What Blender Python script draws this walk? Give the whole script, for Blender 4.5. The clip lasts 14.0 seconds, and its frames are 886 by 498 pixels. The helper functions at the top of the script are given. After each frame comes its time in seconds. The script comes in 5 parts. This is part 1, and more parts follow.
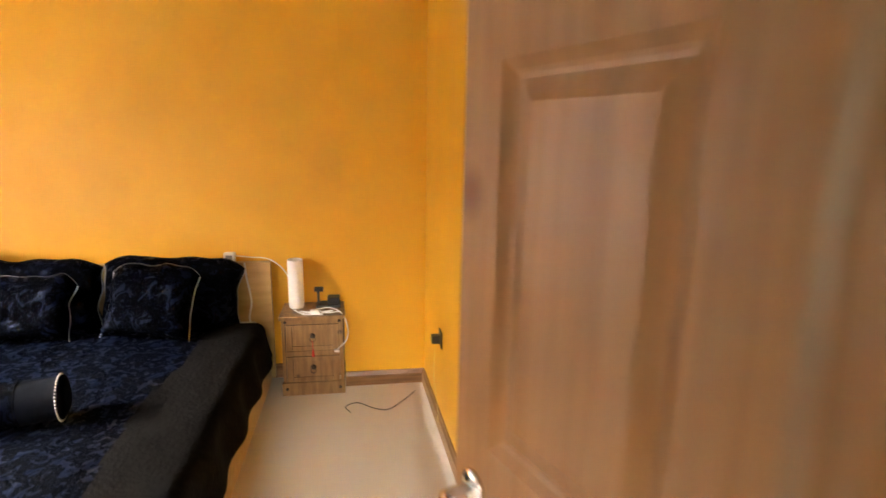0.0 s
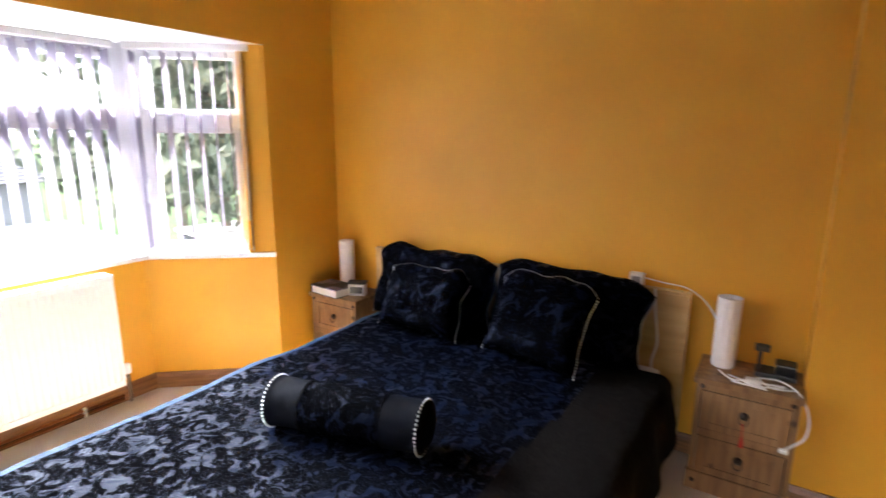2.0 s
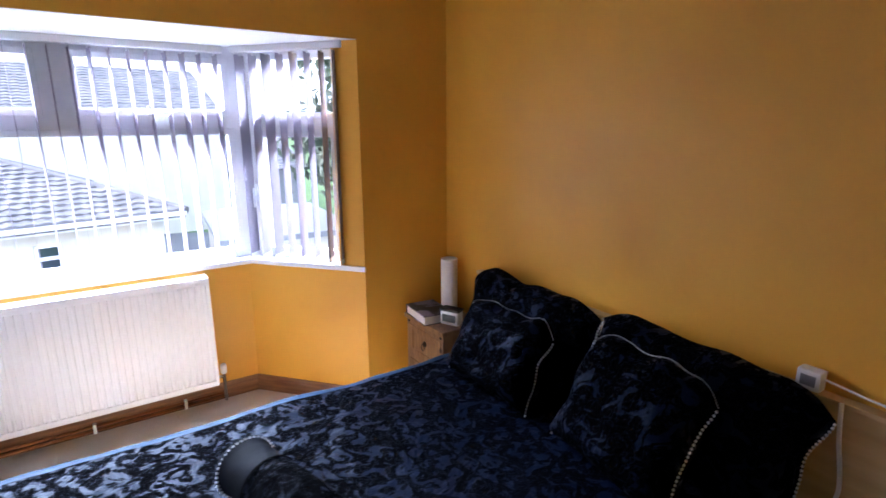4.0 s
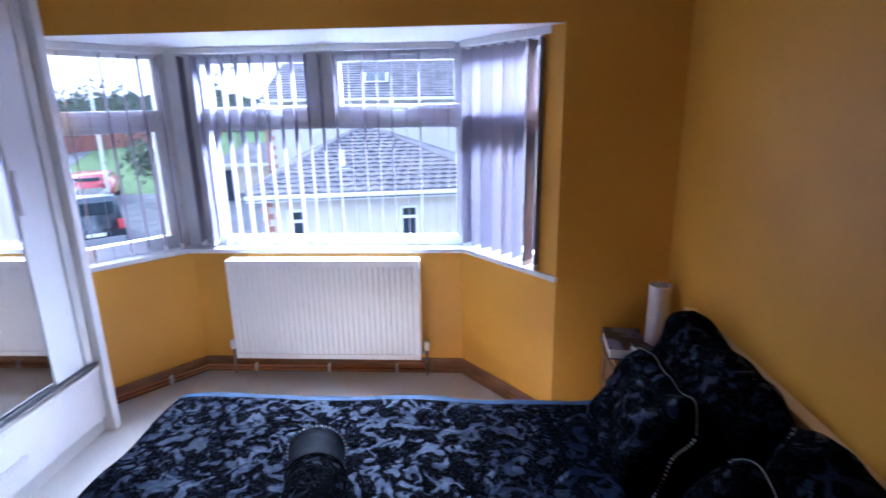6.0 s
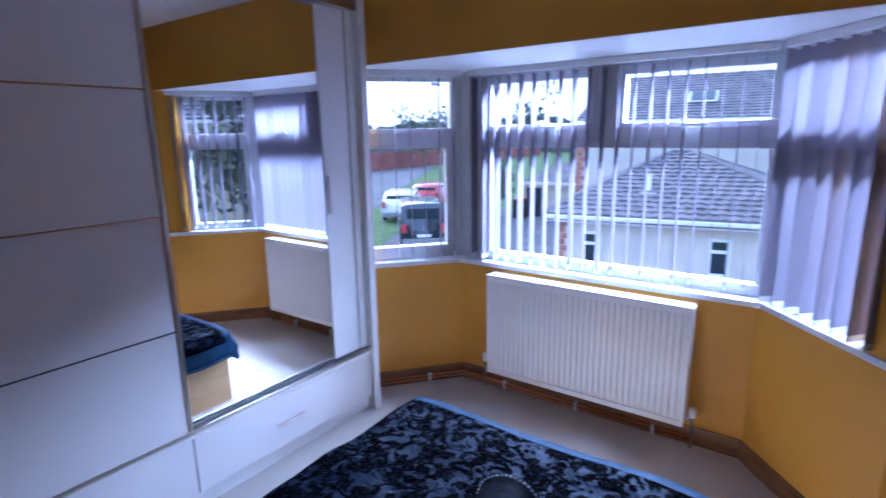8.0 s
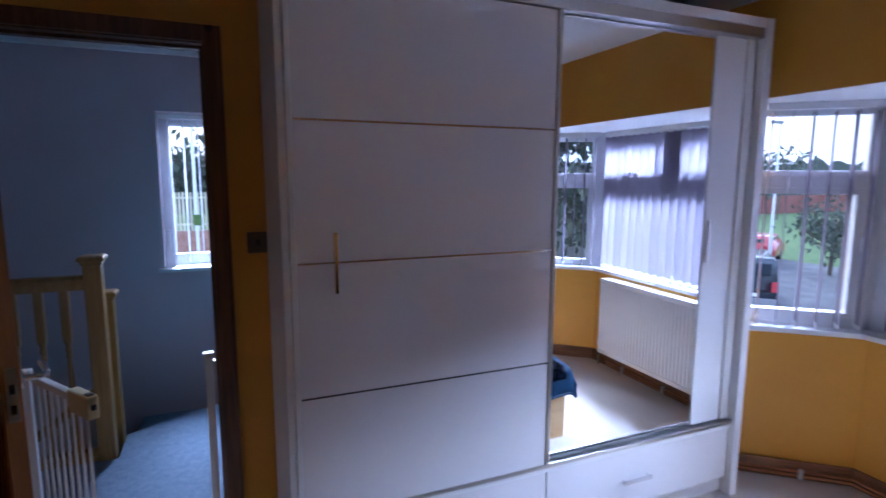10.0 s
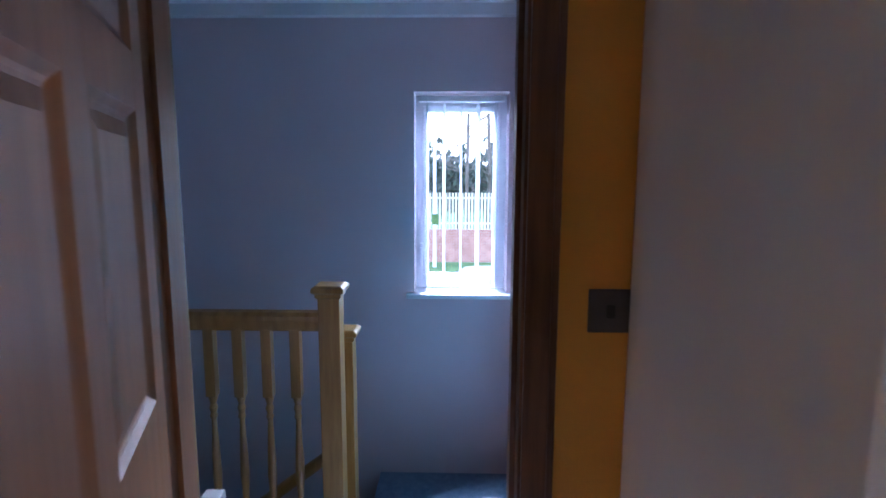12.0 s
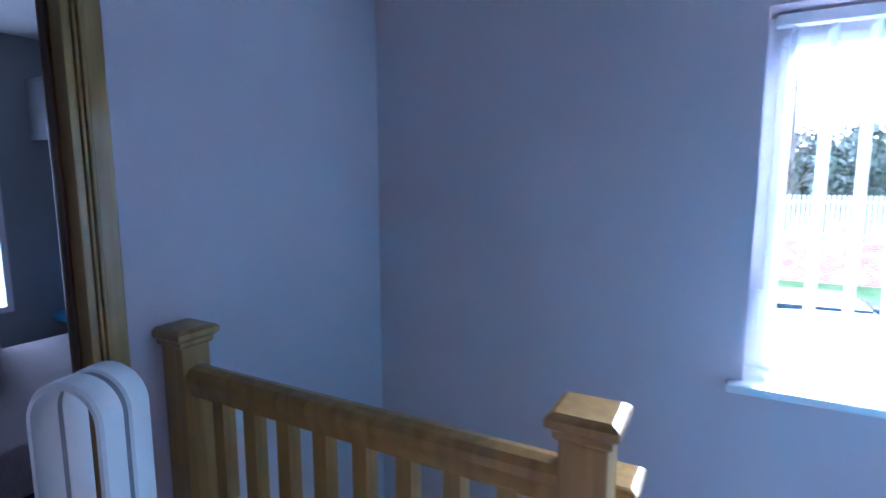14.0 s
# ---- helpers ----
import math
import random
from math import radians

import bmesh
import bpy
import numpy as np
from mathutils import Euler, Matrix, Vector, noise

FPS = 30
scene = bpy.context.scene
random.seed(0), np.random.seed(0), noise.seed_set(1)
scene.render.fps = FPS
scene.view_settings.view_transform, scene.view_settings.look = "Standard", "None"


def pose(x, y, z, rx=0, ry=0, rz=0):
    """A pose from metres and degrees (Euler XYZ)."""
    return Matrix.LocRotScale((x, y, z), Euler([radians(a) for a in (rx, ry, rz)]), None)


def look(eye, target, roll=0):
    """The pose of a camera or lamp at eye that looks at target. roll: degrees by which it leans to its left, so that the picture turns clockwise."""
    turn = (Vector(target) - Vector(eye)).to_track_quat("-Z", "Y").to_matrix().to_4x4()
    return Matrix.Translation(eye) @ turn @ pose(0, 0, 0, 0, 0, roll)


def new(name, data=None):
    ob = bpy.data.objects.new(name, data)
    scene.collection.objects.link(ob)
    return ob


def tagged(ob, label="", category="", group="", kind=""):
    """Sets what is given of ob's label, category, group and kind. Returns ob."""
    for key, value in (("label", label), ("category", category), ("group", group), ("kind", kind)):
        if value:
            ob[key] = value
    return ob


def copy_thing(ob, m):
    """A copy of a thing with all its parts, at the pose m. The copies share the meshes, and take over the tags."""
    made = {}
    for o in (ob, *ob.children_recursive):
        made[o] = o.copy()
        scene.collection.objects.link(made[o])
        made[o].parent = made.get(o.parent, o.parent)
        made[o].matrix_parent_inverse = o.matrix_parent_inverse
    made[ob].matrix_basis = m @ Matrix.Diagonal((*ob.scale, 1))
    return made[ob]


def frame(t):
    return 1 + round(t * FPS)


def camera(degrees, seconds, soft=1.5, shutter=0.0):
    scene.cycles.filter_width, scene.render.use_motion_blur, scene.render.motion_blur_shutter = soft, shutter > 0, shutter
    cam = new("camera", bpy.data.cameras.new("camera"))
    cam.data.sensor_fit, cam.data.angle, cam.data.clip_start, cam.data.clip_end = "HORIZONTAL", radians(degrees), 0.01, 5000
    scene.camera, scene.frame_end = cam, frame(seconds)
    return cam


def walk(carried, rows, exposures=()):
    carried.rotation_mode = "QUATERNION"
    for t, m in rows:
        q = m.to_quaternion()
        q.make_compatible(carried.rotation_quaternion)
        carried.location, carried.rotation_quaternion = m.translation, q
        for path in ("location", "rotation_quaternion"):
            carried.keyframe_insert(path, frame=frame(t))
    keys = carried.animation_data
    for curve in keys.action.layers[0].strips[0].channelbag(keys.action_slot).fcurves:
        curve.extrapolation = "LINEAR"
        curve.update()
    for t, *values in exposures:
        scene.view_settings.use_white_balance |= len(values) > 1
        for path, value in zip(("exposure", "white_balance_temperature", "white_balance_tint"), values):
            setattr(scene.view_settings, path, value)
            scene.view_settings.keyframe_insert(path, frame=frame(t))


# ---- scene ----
cam = camera(79.8, 14.0, shutter=0.4)

PATH = [
    (0, (3.933, 0.058, 1.595), (4.24, 1.989, 1.174), 1.0),
    (0.5, (3.837, 0.390, 1.508), (3.945, 2.321, 1.136), 0.4),
    (1, (3.772, 0.568, 1.477), (3.45, 2.507, 1.104), 0.1),
    (1.5, (3.676, 0.773, 1.478), (3.08, 2.637, 1.068), 0.3),
    (1.7, (3.679, 0.814, 1.501), (2.898, 2.605, 1.072), -0.1),
    (2, (3.639, 0.885, 1.489), (2.599, 2.541, 1.067), 0.4),
    (2.5, (3.588, 1.06, 1.528), (2.362, 2.576, 1.08), 0.1),
    (3, (3.549, 1.159, 1.571), (2.18, 2.542, 1.108), 0.6),
    (3.2, (3.596, 1.263, 1.558), (2.13, 2.543, 1.096), 0.3),
    (5.3, (3.74, 2.398, 1.553), (1.913, 3.047, 1.062), -0.4),
    (5.5, (3.713, 2.455, 1.554), (1.815, 2.858, 1.066), -0.8),
    (6, (3.665, 2.532, 1.622), (1.738, 2.416, 1.099), -1.0),
    (6.5, (3.509, 2.565, 1.582), (1.62, 2.135, 1.085), -0.9),
    (7, (3.417, 2.577, 1.552), (1.549, 2.043, 1.079), -0.5),
    (7.5, (3.378, 2.631, 1.585), (1.587, 1.866, 1.128), -0.7),
    (8, (3.391, 2.662, 1.594), (1.811, 1.513, 1.166), -0.9),
    (8.5, (3.415, 2.655, 1.614), (2.04, 1.259, 1.217), -0.8),
    (8.7, (3.424, 2.649, 1.61), (2.129, 1.172, 1.238), -0.8),
    (10.8, (3.709, 1.927, 1.541), (3.245, -0.003, 1.297), 0.1),
    (11, (3.726, 1.778, 1.528), (3.34, -0.169, 1.288), -0.1),
    (11.5, (3.756, 1.426, 1.565), (3.7, -0.556, 1.307), 0.0),
    (12, (3.781, 1.055, 1.572), (3.824, -0.927, 1.303), 0.2),
    (12.5, (3.817, 0.722, 1.569), (3.859, -1.257, 1.284), 0.6),
    (13, (3.862, 0.345, 1.567), (4.327, -1.58, 1.278), 0.7),
    (13.5, (3.945, 0.095, 1.556), (4.687, -1.72, 1.268), 0.6),
    (14, (4.067, -0.075, 1.553), (5.012, -1.802, 1.283), -0.1),
]
EXPOSURES = [
    (0.0, 4.48, 8800, 12), (0.5, 4.5, 7500, 12), (1.0, 4.3, 7700, 12), (1.5, 3.95, 7400, 14), (2.5, 3.3, 6500, 15), (3.2, 3.05, 6000, 16),
    (5.3, 2.65, 5300, 16), (6.5, 2.05, 4800, 20), (8.7, 1.65, 4600, 22), (11.0, 2.45, 5100, 20), (11.6, 3.05, 4900, 20), (12.1, 2.85, 4900, 20), (14.0, 3.65, 4850, 20),
]
walk(cam, [(t, look(eye, target, roll)) for t, eye, target, roll in PATH], EXPOSURES)

world = bpy.data.worlds.new("overcast_sky")
scene.world = world
world.use_nodes = True
wn = world.node_tree
sky = wn.nodes.new("ShaderNodeTexSky")
sky.sky_type = "NISHITA"
sky.sun_disc = False
sky.sun_elevation = radians(28)
sky.sun_rotation = radians(200)
sky.air_density, sky.dust_density = 1.6, 5.0
SKY_STRENGTH = 0.11
soften = wn.nodes.new("ShaderNodeMixRGB")
soften.inputs[0].default_value = 0.72
soften.inputs[2].default_value = (6.6, 7.4, 8.8, 1)
wn.links.new(sky.outputs[0], soften.inputs[1])
wn.links.new(soften.outputs[0], wn.nodes["Background"].inputs[0])
wn.nodes["Background"].inputs[1].default_value = SKY_STRENGTH

sun = new("sun", bpy.data.lights.new("sun", "SUN"))
sun.data.energy, sun.data.angle, sun.data.color = 0.45, radians(20), (1, 0.97, 0.92)
sun.matrix_world = look((0, 0, 10), (9.4 * math.sin(radians(200)) * -1, 9.4 * math.cos(radians(200)) * -1, 5))


def window_light(name, at, towards, w, h, power):
    lamp = new(name, bpy.data.lights.new(name, "AREA"))
    lamp.data.shape, lamp.data.size, lamp.data.size_y = "RECTANGLE", w, h
    lamp.data.energy, lamp.data.color = power, (0.80, 0.90, 1.0)
    lamp.matrix_world = look(at, towards)
    return lamp


window_light("bay_daylight", (-0.65, 1.64, 2.85), (3.4, 1.64, 1.35), 2.2, 0.9, 400)
window_light("bay_daylight_south", (-0.9, -0.3, 2.6), (2.9, 3.3, 1.5), 2.4, 1.0, 40)
window_light("bay_daylight_north", (0.25, 3.75, 2.65), (2.3, 0.7, 1.7), 0.9, 0.8, 200)
window_light("landing_daylight", (3.75, -3.05, 2.6), (4.8, -0.6, 1.7), 0.7, 0.9, 145)

# ---- materials ----
def material(name, col, rough=0.6, metal=0.0, col2=None, scale=6.0, stretch=(1, 1, 1), detail=5.0, bump=0.0,
             bump_scale=None, spots=None, sheen=0.0, coat=0.0, dist=0.0, rough2=None, ramp=(0.35, 0.65), vary=0.0, spec=None):
    m = bpy.data.materials.new(name)
    m.use_nodes = True
    nt = m.node_tree
    n, l = nt.nodes, nt.links
    b = n["Principled BSDF"]
    b.inputs["Base Color"].default_value = (*col, 1)
    b.inputs["Roughness"].default_value = rough
    b.inputs["Metallic"].default_value = metal
    if spec is not None:
        b.inputs["Specular IOR Level"].default_value = spec
    if sheen:
        b.inputs["Sheen Weight"].default_value = sheen
    if coat:
        b.inputs["Coat Weight"].default_value = coat
        b.inputs["Coat Roughness"].default_value = 0.06
    tc = n.new("ShaderNodeTexCoord")
    mp = n.new("ShaderNodeMapping")
    mp.inputs["Scale"].default_value = stretch
    l.new(tc.outputs["Object"], mp.inputs[0])
    if col2 is not None:
        t = n.new("ShaderNodeTexNoise")
        t.inputs["Scale"].default_value, t.inputs["Detail"].default_value = scale, detail
        t.inputs["Distortion"].default_value = dist
        l.new(mp.outputs[0], t.inputs[0])
        r = n.new("ShaderNodeValToRGB")
        r.color_ramp.elements[0].position, r.color_ramp.elements[1].position = ramp
        r.color_ramp.elements[0].color, r.color_ramp.elements[1].color = (*col, 1), (*col2, 1)
        l.new(t.outputs[0], r.inputs[0])
        out = r.outputs[0]
        if spots:
            v = n.new("ShaderNodeTexVoronoi")
            v.inputs["Scale"].default_value = spots[1]
            mp2 = n.new("ShaderNodeMapping")
            mp2.inputs["Scale"].default_value = spots[3]
            l.new(tc.outputs["Object"], mp2.inputs[0])
            l.new(mp2.outputs[0], v.inputs[0])
            r2 = n.new("ShaderNodeValToRGB")
            r2.color_ramp.elements[0].position, r2.color_ramp.elements[1].position = spots[2] * 0.5, spots[2]
            r2.color_ramp.elements[0].color, r2.color_ramp.elements[1].color = (1, 1, 1, 1), (0, 0, 0, 1)
            l.new(v.outputs[0], r2.inputs[0])
            mx = n.new("ShaderNodeMixRGB")
            mx.inputs[2].default_value = (*spots[0], 1)
            l.new(r2.outputs[0], mx.inputs[0])
            l.new(out, mx.inputs[1])
            out = mx.outputs[0]
        if vary:
            oi = n.new("ShaderNodeObjectInfo")
            mr = n.new("ShaderNodeMapRange")
            mr.inputs[3].default_value, mr.inputs[4].default_value = 1 - vary, 1 + vary
            l.new(oi.outputs["Random"], mr.inputs[0])
            hs = n.new("ShaderNodeHueSaturation")
            l.new(mr.outputs[0], hs.inputs["Value"])
            l.new(out, hs.inputs["Color"])
            out = hs.outputs[0]
        l.new(out, b.inputs["Base Color"])
        if rough2 is not None:
            mr = n.new("ShaderNodeMapRange")
            mr.inputs[1].default_value, mr.inputs[2].default_value = ramp
            mr.inputs[3].default_value, mr.inputs[4].default_value = rough, rough2
            l.new(t.outputs[0], mr.inputs[0])
            l.new(mr.outputs[0], b.inputs["Roughness"])
    if bump:
        t2 = n.new("ShaderNodeTexNoise")
        t2.inputs["Scale"].default_value, t2.inputs["Detail"].default_value = bump_scale or scale, 4
        l.new(mp.outputs[0], t2.inputs[0])
        bp = n.new("ShaderNodeBump")
        bp.inputs["Strength"].default_value, bp.inputs["Distance"].default_value = bump, 0.01
        l.new(t2.outputs[0], bp.inputs["Height"])
        l.new(bp.outputs[0], b.inputs["Normal"])
    return m


ORANGE = material("orange_emulsion", (0.66, 0.315, 0.026), 0.45, col2=(0.72, 0.360, 0.034), scale=1.6, bump=0.12, bump_scale=160, spec=0.35)
GREY_WALL = material("grey_emulsion", (0.57, 0.475, 0.50), 0.6, col2=(0.61, 0.51, 0.54), scale=1.4, bump=0.1, bump_scale=170)
WHITE_PAINT = material("white_paint", (0.76, 0.76, 0.78), 0.5, col2=(0.82, 0.82, 0.83), scale=2.0, bump=0.05, bump_scale=120)
UPVC = material("white_upvc", (0.74, 0.74, 0.78), 0.3, col2=(0.8, 0.8, 0.83), scale=9)
GLOSS_WHITE = material("gloss_white_board", (0.74, 0.71, 0.72), 0.13, col2=(0.77, 0.74, 0.75), scale=2, coat=0.4)
MATT_WHITE = material("matt_white_board", (0.74, 0.73, 0.73), 0.35, col2=(0.78, 0.77, 0.77), scale=4, stretch=(1, 1, 0.2))
CARPET = material("cream_carpet", (0.62, 0.545, 0.48), 0.95, col2=(0.76, 0.68, 0.61), scale=240, bump=1.0, bump_scale=420, sheen=0.3, ramp=(0.3, 0.7))
BLUE_CARPET = material("grey_blue_carpet", (0.10, 0.15, 0.24), 0.95, col2=(0.17, 0.23, 0.33), scale=30, bump=1.0, bump_scale=380, sheen=0.3, detail=9)
DARK_PINE = material("stained_pine", (0.085, 0.034, 0.014), 0.42, col2=(0.17, 0.075, 0.03), scale=5, stretch=(9, 9, 0.7), spots=((0.010, 0.005, 0.003), 7.0, 0.13, (1, 1, 0.8)), bump=0.15, bump_scale=12)
SKIRT_PINE = material("stained_pine_skirting", (0.13, 0.055, 0.022), 0.4, col2=(0.24, 0.11, 0.045), scale=5, stretch=(0.8, 0.8, 12), spots=((0.03, 0.012, 0.006), 5.5, 0.13, (1, 1, 1)), bump=0.15, bump_scale=12)
DOOR_PINE = material("honey_pine_door", (0.29, 0.125, 0.042), 0.42, col2=(0.35, 0.160, 0.060), scale=4, stretch=(9, 9, 0.6), spots=((0.16, 0.05, 0.02), 2.6, 0.14, (1, 1, 1)), bump=0.1, bump_scale=14, coat=0.03)
RAIL_PINE = material("varnished_pine", (0.25, 0.135, 0.031), 0.32, col2=(0.38, 0.225, 0.060), scale=4, stretch=(8, 8, 0.8), spots=((0.12, 0.05, 0.02), 6.0, 0.15, (1, 1, 1)), coat=0.25)
WAX_PINE = material("waxed_pine", (0.18, 0.088, 0.036), 0.42, col2=(0.29, 0.155, 0.066), scale=6, stretch=(7, 7, 0.9), spots=((0.07, 0.03, 0.015), 7, 0.14, (1, 1, 1)), bump=0.2, bump_scale=20)
BIRCH = material("birch_veneer", (0.52, 0.33, 0.14), 0.36, col2=(0.62, 0.42, 0.20), scale=3, stretch=(1.2, 8, 8), bump=0.03, coat=0.1)
CHROME = material("chrome", (0.75, 0.76, 0.78), 0.14, 1.0, col2=(0.7, 0.7, 0.72), scale=30)
SATIN = material("satin_nickel", (0.55, 0.53, 0.5), 0.32, 1.0)
DARK_METAL = material("dark_brushed_metal", (0.12, 0.11, 0.11), 0.4, 0.8)
BRIGHT_TRIM = material("bright_aluminium_trim", (0.62, 0.62, 0.64), 0.20, 0.9)
BLACK_PLASTIC = material("black_plastic", (0.012, 0.012, 0.014), 0.35)
GREY_PLASTIC = material("grey_plastic", (0.22, 0.22, 0.24), 0.4)
WHITE_PLASTIC = material("white_plastic", (0.75, 0.75, 0.76), 0.35)
CREAM_PLASTIC = material("cream_plastic", (0.62, 0.55, 0.30), 0.4)
COPPER = material("copper_pipe", (0.55, 0.25, 0.13), 0.35, 1.0)
IRON = material("dark_iron", (0.05, 0.035, 0.03), 0.5, 0.8)
RED = material("red_thread", (0.55, 0.03, 0.02), 0.8)
RADIATOR = material("radiator_enamel", (0.76, 0.74, 0.75), 0.28, col2=(0.80, 0.78, 0.79), scale=3)
SHEET = material("white_cotton", (0.75, 0.73, 0.72), 0.85, col2=(0.8, 0.78, 0.77), scale=10, bump=0.4, bump_scale=20)
SATIN_BLUE = material("blue_black_satin", (0.010, 0.027, 0.058), 0.5, col2=(0.017, 0.045, 0.09), scale=12, spec=0.1, bump=0.3, bump_scale=30)
PLAIN_BLACK = material("plain_black_cotton", (0.004, 0.003, 0.003), 0.95, col2=(0.007, 0.006, 0.006), scale=30, bump=0.4, bump_scale=60, spec=0.05)
BEAD = material("silver_bead", (0.66, 0.66, 0.68), 0.3, 0.15)
SHADE = material("paper_shade", (0.80, 0.76, 0.76), 0.8, col2=(0.84, 0.8, 0.8), scale=60, bump=0.1, bump_scale=200)
CREAM_BRICK = material("pale_brick", (0.45, 0.40, 0.30), 0.85, col2=(0.58, 0.52, 0.42), scale=3, vary=0.12)
BRICK = material("red_brick", (0.30, 0.13, 0.09), 0.85, col2=(0.45, 0.23, 0.17), scale=4, bump=0.5, bump_scale=60, vary=0.2)
MORTAR = material("mortar", (0.45, 0.42, 0.38), 0.9, col2=(0.5, 0.47, 0.43), scale=40)
RENDER_CREAM = material("cream_render", (0.56, 0.52, 0.45), 0.9, col2=(0.62, 0.58, 0.51), scale=2, bump=0.5, bump_scale=50)
ROOF = material("concrete_roof_tile", (0.13, 0.12, 0.13), 0.8, col2=(0.21, 0.19, 0.2), scale=2.2, bump=0.5, bump_scale=30, vary=0.2)
ASPHALT = material("asphalt", (0.09, 0.09, 0.10), 0.85, col2=(0.14, 0.14, 0.15), scale=1.2, bump=0.5, bump_scale=60)
GRASS = material("rough_grass", (0.055, 0.11, 0.03), 0.95, col2=(0.11, 0.17, 0.05), scale=1.5, detail=10, bump=1, bump_scale=40)
FENCE = material("pale_fence_board", (0.50, 0.45, 0.32), 0.8, col2=(0.62, 0.57, 0.44), scale=3, vary=0.15)
RED_FENCE = material("red_brown_fence", (0.20, 0.07, 0.06), 0.8, col2=(0.28, 0.11, 0.09), scale=0.6)
BARK = material("bark", (0.10, 0.08, 0.06), 0.9, col2=(0.2, 0.17, 0.14), scale=8, stretch=(1, 1, 0.2), bump=1, bump_scale=10)
# paler second tone puts the view's haze into the leaf colour
LEAF = material("hazed_dull_leaves", (0.05, 0.075, 0.045), 0.7, col2=(0.13, 0.14, 0.11), scale=0.8, vary=0.2)
HILL = material("far_trees", (0.06, 0.075, 0.06), 0.95, col2=(0.13, 0.13, 0.12), scale=0.08, detail=8)
CAR_DARK = material("dark_car_paint", (0.035, 0.045, 0.06), 0.25, 0.4, coat=0.6)
CAR_WHITE = material("white_car_paint", (0.7, 0.7, 0.72), 0.25, coat=0.6)
CAR_RED = material("red_car_paint", (0.45, 0.04, 0.05), 0.25, coat=0.6)
CAR_GLASS = material("car_glass", (0.02, 0.03, 0.04), 0.08)
TYRE = material("tyre", (0.02, 0.02, 0.02), 0.8)
TEAL = material("teal_glass_door", (0.06, 0.42, 0.55), 0.4, col2=(0.08, 0.50, 0.62), scale=1.0, coat=0.1)
BLUE_CHAIR = material("blue_fabric", (0.04, 0.17, 0.34), 0.8, col2=(0.06, 0.21, 0.4), scale=60)
PINKISH = material("dusty_pink_fleece", (0.42, 0.34, 0.36), 0.95, col2=(0.52, 0.44, 0.46), scale=30, stretch=(1, 8, 1), bump=1.0, bump_scale=40, sheen=0.5)
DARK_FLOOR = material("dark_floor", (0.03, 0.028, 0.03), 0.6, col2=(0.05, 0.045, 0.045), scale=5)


def fabric(name, front, back, through_share):
    """Thin woven cloth that lets part of the daylight through."""
    m = bpy.data.materials.new(name)
    m.use_nodes = True
    n, l = m.node_tree.nodes, m.node_tree.links
    n.remove(n["Principled BSDF"])
    d = n.new("ShaderNodeBsdfDiffuse")
    t = n.new("ShaderNodeBsdfTranslucent")
    d.inputs[0].default_value = (*front, 1)
    t.inputs[0].default_value = (*back, 1)
    tc = n.new("ShaderNodeTexCoord")
    w = n.new("ShaderNodeTexNoise")
    w.inputs["Scale"].default_value = 300
    l.new(tc.outputs["Object"], w.inputs[0])
    bp = n.new("ShaderNodeBump")
    bp.inputs["Strength"].default_value, bp.inputs["Distance"].default_value = 0.3, 0.002
    l.new(w.outputs[0], bp.inputs["Height"])
    l.new(bp.outputs[0], d.inputs["Normal"])
    mx = n.new("ShaderNodeMixShader")
    mx.inputs[0].default_value = through_share
    l.new(d.outputs[0], mx.inputs[1])
    l.new(t.outputs[0], mx.inputs[2])
    l.new(mx.outputs[0], n["Material Output"].inputs[0])
    return m


def pane_glass():
    m = bpy.data.materials.new("window_glass")
    m.use_nodes = True
    n, l = m.node_tree.nodes, m.node_tree.links
    n.remove(n["Principled BSDF"])
    t = n.new("ShaderNodeBsdfTransparent")
    t.inputs[0].default_value = (0.95, 0.97, 0.97, 1)
    g = n.new("ShaderNodeBsdfGlossy")
    g.inputs["Roughness"].default_value = 0.01
    fr = n.new("ShaderNodeFresnel")
    fr.inputs[0].default_value = 1.25
    mx = n.new("ShaderNodeMixShader")
    l.new(fr.outputs[0], mx.inputs[0])
    l.new(t.outputs[0], mx.inputs[1])
    l.new(g.outputs[0], mx.inputs[2])
    l.new(mx.outputs[0], n["Material Output"].inputs[0])
    return m


def mirror():
    m = bpy.data.materials.new("mirror")
    m.use_nodes = True
    b = m.node_tree.nodes["Principled BSDF"]
    b.inputs["Base Color"].default_value = (0.86, 0.87, 0.88, 1)
    b.inputs["Metallic"].default_value, b.inputs["Roughness"].default_value = 1, 0.0
    return m


